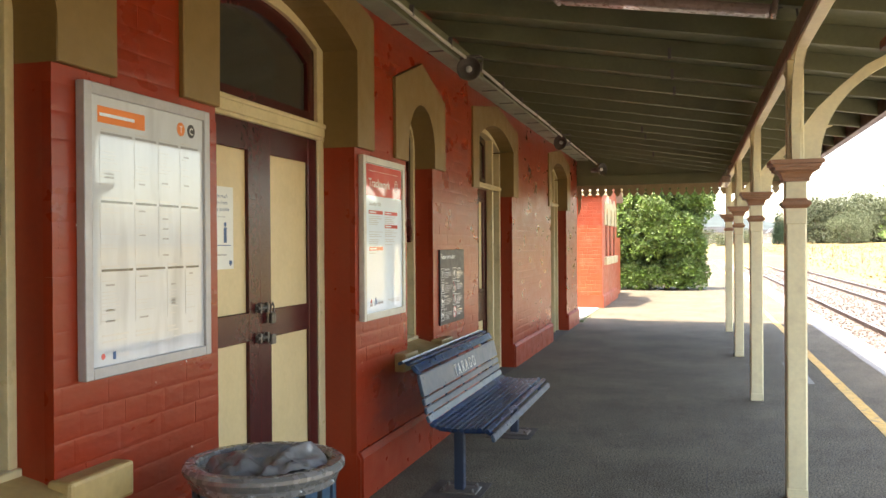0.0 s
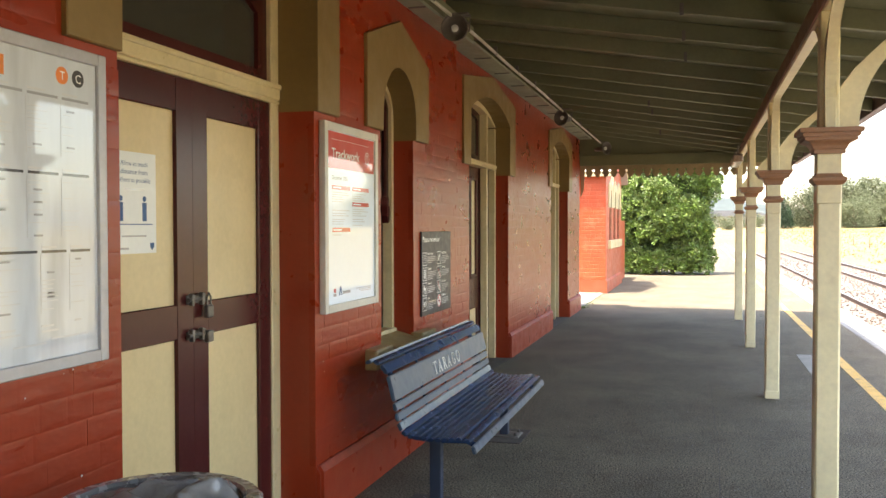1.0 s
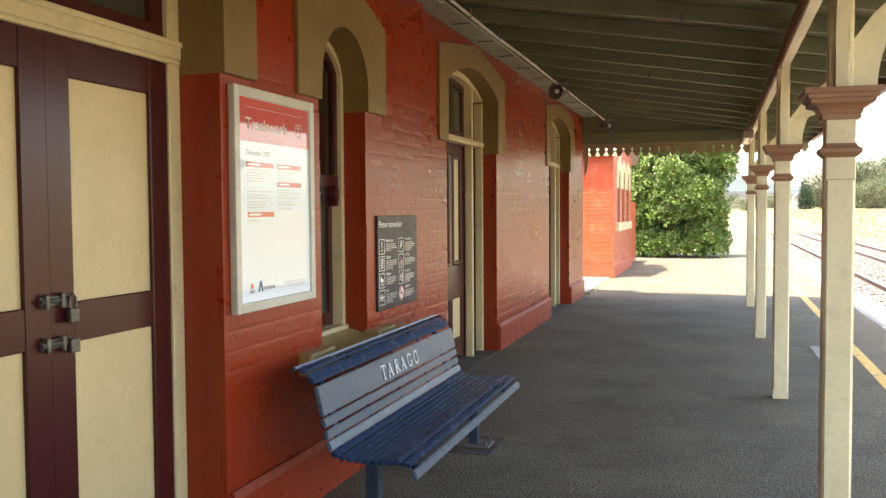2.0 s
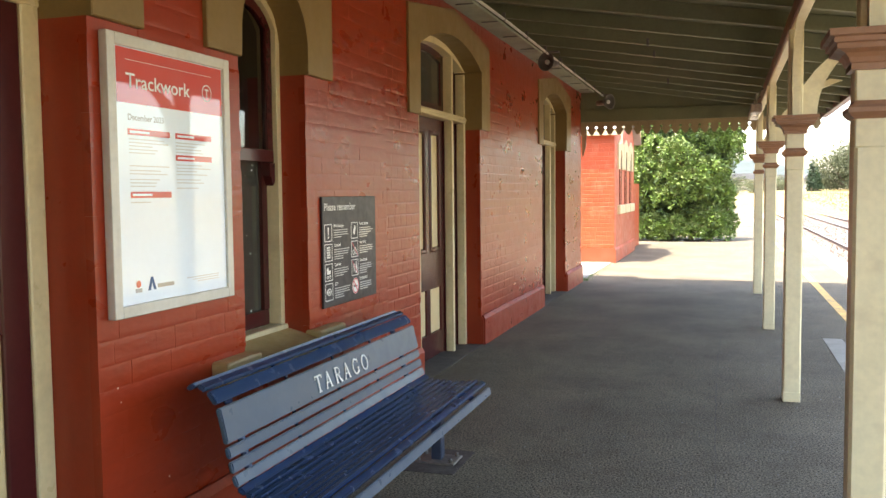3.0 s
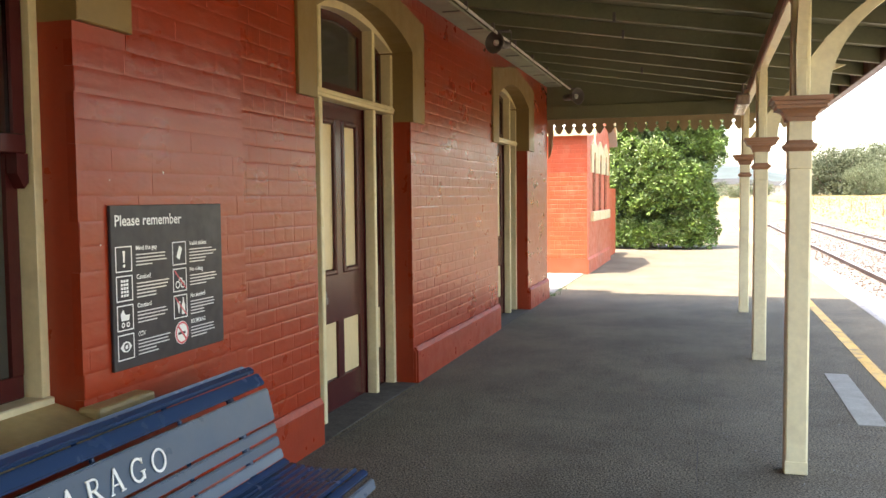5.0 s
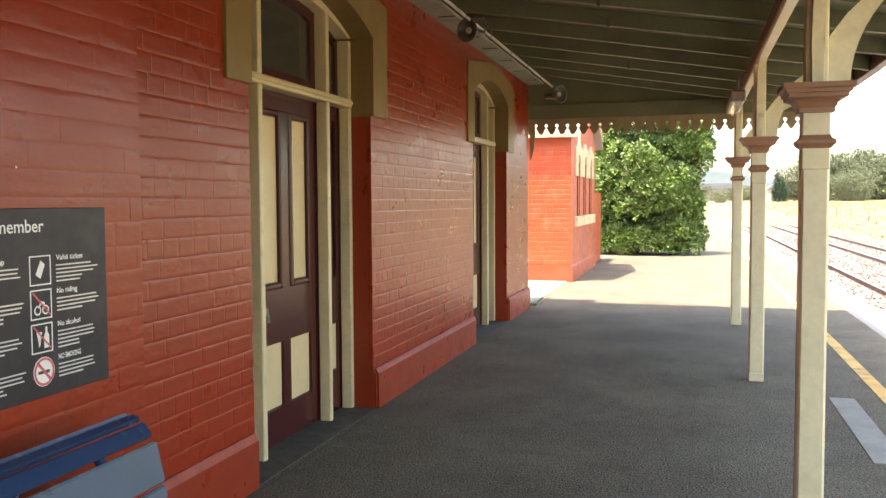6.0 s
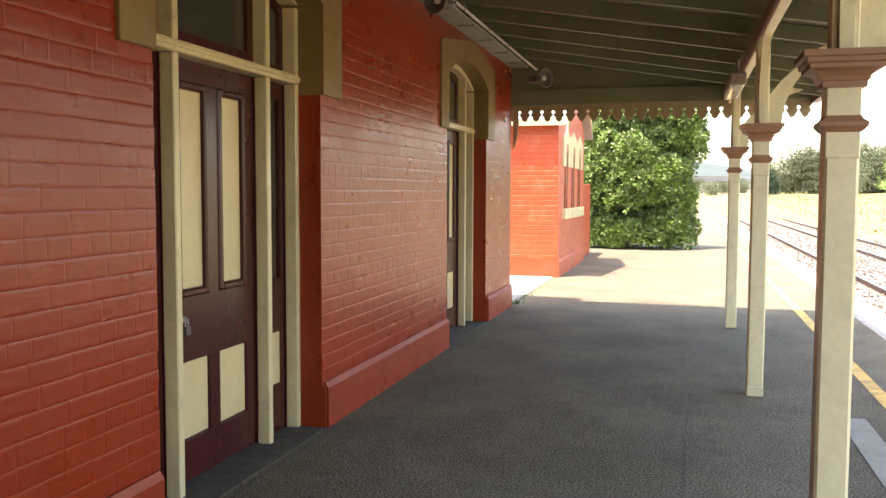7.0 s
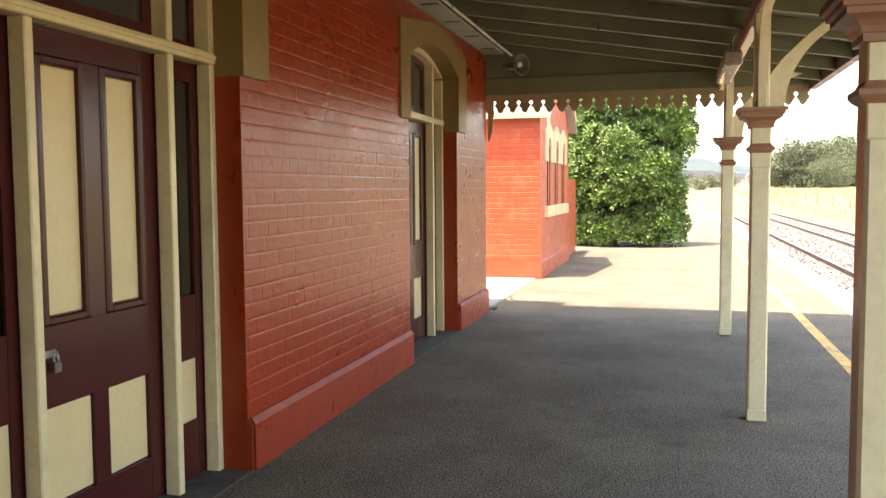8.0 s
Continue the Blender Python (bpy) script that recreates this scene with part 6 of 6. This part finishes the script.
# ---- distant houses and hill ----
def house(at, w, d, h, roofmat, label):
    x, y, z = at
    t = thing("house", at, label, "house", "distant houses")
    part("wall", boxed(x - w / 2, x + w / 2, y - d / 2, y + d / 2, z - 0.5, z + h), HOUSE_WALL, t)
    part("roof", prism([(x - w / 2 - 0.4, z + h), (x + w / 2 + 0.4, z + h), (x + w / 2 - 1.2, z + h + 1.6), (x - w / 2 + 1.2, z + h + 1.6)], "y", y - d / 2 - 0.4, y + d / 2 + 0.4), roofmat, t)
    for k in range(3):
        c = x - w / 2 + w * (k + 0.5) / 3
        win = part("window", boxed(c - 0.6, c + 0.6, y - d / 2 - 0.05, y - d / 2 + 0.02, z + 0.9, z + 2.1), CREAM, t)
        part("pane", boxed(c - 0.5, c + 0.5, y - d / 2 - 0.06, y - d / 2 - 0.05, z + 1.0, z + 2.0), DARK, win)


for x, y, w, r, lab in ((6.5, 250, 11, HOUSE_ROOF, "pale weatherboard house with grey iron roof"), (13.5, 285, 12, HOUSE_ROOF, "pale house with a long grey iron roof"),
                        (-1, 270, 10, HOUSE_ROOF_RED, "pale house with a brown tiled roof"), (21, 330, 13, HOUSE_ROOF, "white farm shed with grey iron roof"),
                        (1.8, 330, 10, HOUSE_ROOF_RED, "cream house with brown roof"), (30, 300, 14, HOUSE_ROOF, "low pale shed beside the trees")):
    house((x, y, ground_height(x, y) + 0.1), w, 8, 2.9, r, lab)
hv, hf = [], []
nx_, ny_ = 90, 14
for j in range(ny_):
    for i in range(nx_):
        x = -1500 + i * 35
        y = 2300 + j * 70
        ridge = 98 * math.exp(-((x - 20) / 330) ** 2) + 70 * math.exp(-((x + 500) / 380) ** 2) + 45 * math.exp(-((x - 900) / 500) ** 2)
        k = math.sin(math.pi * min(1, (j + 0.2) / (ny_ - 1)) * 0.5) if j < ny_ - 1 else 1.0
        hv.append((x, y, -4 + ridge * k + 7 * k * noise.noise((x * 0.01, y * 0.01, 2))))
for j in range(ny_ - 1):
    for i in range(nx_ - 1):
        k = j * nx_ + i
        hf.append((k, k + 1, k + nx_ + 1, k + nx_))
raw("hill_backdrop", hv, hf, HILL, None, "long wooded grey-green hill on the horizon", "structure")


# ---- painted bricks of the walls, course by course ----
COURSE, LONG, SHORT, JOINT = 0.0862, 0.2340, 0.1170, -0.0010


def brick_mesh(length, mat, axis, c):
    """A brick with soft front edges; its face at zero, the body behind."""
    a, h, d = length / 2 + 0.001, (COURSE - JOINT) / 2, 0.035
    thick_paint = c < 0.001
    e = min(random.uniform(0.02, 0.05), a * 0.6) if random.random() < 0.35 else (0.0004 if thick_paint else min(0.010, a * 0.4))
    g = 0.018 if thick_paint else 0.013
    vs = []
    for depth, k, j in ((-c, 0.0, 0.0), (-c * 0.38, 0.42, 0.0016), (0.0, 1.0, 0.003), (-d, 0.0, 0.0)):
        for sy, sz in ((-1, -1), (1, -1), (1, 1), (-1, 1)):
            vs.append((depth, sy * (a - e * k * random.uniform(0.7, 1.2)), sz * (h - g * k) + random.uniform(-j, j)))
    fs = [(8, 9, 10, 11)]
    for r0, r1 in ((0, 4), (4, 8), (12, 0)):
        fs += [(r0 + i, r0 + (i + 1) % 4, r1 + (i + 1) % 4, r1 + i) for i in range(4)]
    if axis == "y":
        vs = [(y, -x, z) for x, y, z in vs]
    return vs, fs


def lay_bricks(host, face, axis, lo, hi, z0, z1, holes, mat, single, depth=0.0017):
    """Courses along a wall. axis 'x': the wall looks along +x and runs along y; 'y': it looks along -y and runs along x.
    single(s, z): whether a brick stands near enough to be a piece of its own."""
    meshes, rest_v, rest_f = {}, [], []
    org = place(host)
    n = int((z1 - z0) / COURSE)
    made = 0
    for c in range(n):
        zc = z0 + (c + 0.5) * COURSE
        spans = [(lo, hi)]
        for h0, h1, b0, b1 in holes:
            if b0 - 0.03 < zc < b1 + 0.03:
                nxt = []
                for a, b in spans:
                    if h1 <= a or h0 >= b:
                        nxt.append((a, b))
                    else:
                        if h0 - a > 0.02:
                            nxt.append((a, h0))
                        if b - h1 > 0.02:
                            nxt.append((h1, b))
                spans = nxt
        unit = SHORT if c % 4 == 3 else LONG
        step = unit
        off = (0.5 * step if c % 2 else 0.0) + 0.03 * (c % 3)
        for a, b in spans:
            s = lo + math.floor((a - lo) / step) * step - off
            while s < b:
                p, q = max(s, a), min(s + unit, b)
                s += step
                if q - p < 0.025:
                    continue
                ln = round(q - p, 3)
                mid, out, tilt = (p + q) / 2, depth * random.uniform(-0.2, 0.25), random.uniform(-0.0012, 0.0012)
                w = Vector((face + out, mid, zc + tilt)) if axis == "x" else Vector((mid, face - out, zc + tilt))
                if made < 300 and single(mid, zc):
                    kind = (ln, random.randrange(4))
                    if kind not in meshes:
                        vs, fs = brick_mesh(ln, mat, axis, depth)
                        me = bpy.data.meshes.new("brick")
                        me.from_pydata(vs, [], fs)
                        me.materials.append(mat)
                        meshes[kind] = me
                    b_ = new("brick", meshes[kind])
                    b_.parent = host
                    b_.location = w - org
                    b_.rotation_euler = (random.uniform(-5, 5) * depth, 0, random.uniform(-2, 2) * depth)
                    made += 1
                else:
                    vs, fs = brick_mesh(ln, mat, axis, depth)
                    k = len(rest_v)
                    rest_v += [(w.x + x, w.y + y, w.z + z) for x, y, z in vs]
                    rest_f += [tuple(k + i for i in f) for f in fs]
    raw("brickwork", rest_v, rest_f, mat, host, "courses of painted brick", "stuff")


def brick_holes(holes):
    out = []
    for h in holes:
        out.append((h[0] + 0.003, h[1] - 0.003, h[2], IMPOST + 0.04))
        out.append((h[4] + 0.01, h[5] - 0.01, IMPOST, h[6] - 0.02))
    return out


random.seed(2)
lay_bricks(wall_a, WALL_A, "x", -1.5, STEP + 0.003, PLINTH, EAVE - 0.05, brick_holes(holes_a), BRICK, lambda s, z: 5.58 < s and z < 2.6, 0.0008)
lay_bricks(wall_b, WALL_B, "x", STEP + 0.004, END + 0.003, PLINTH, 3.065, brick_holes(holes_b), BRICK, lambda s, z: s < 12.9 and z < 2.1, 0.00135)
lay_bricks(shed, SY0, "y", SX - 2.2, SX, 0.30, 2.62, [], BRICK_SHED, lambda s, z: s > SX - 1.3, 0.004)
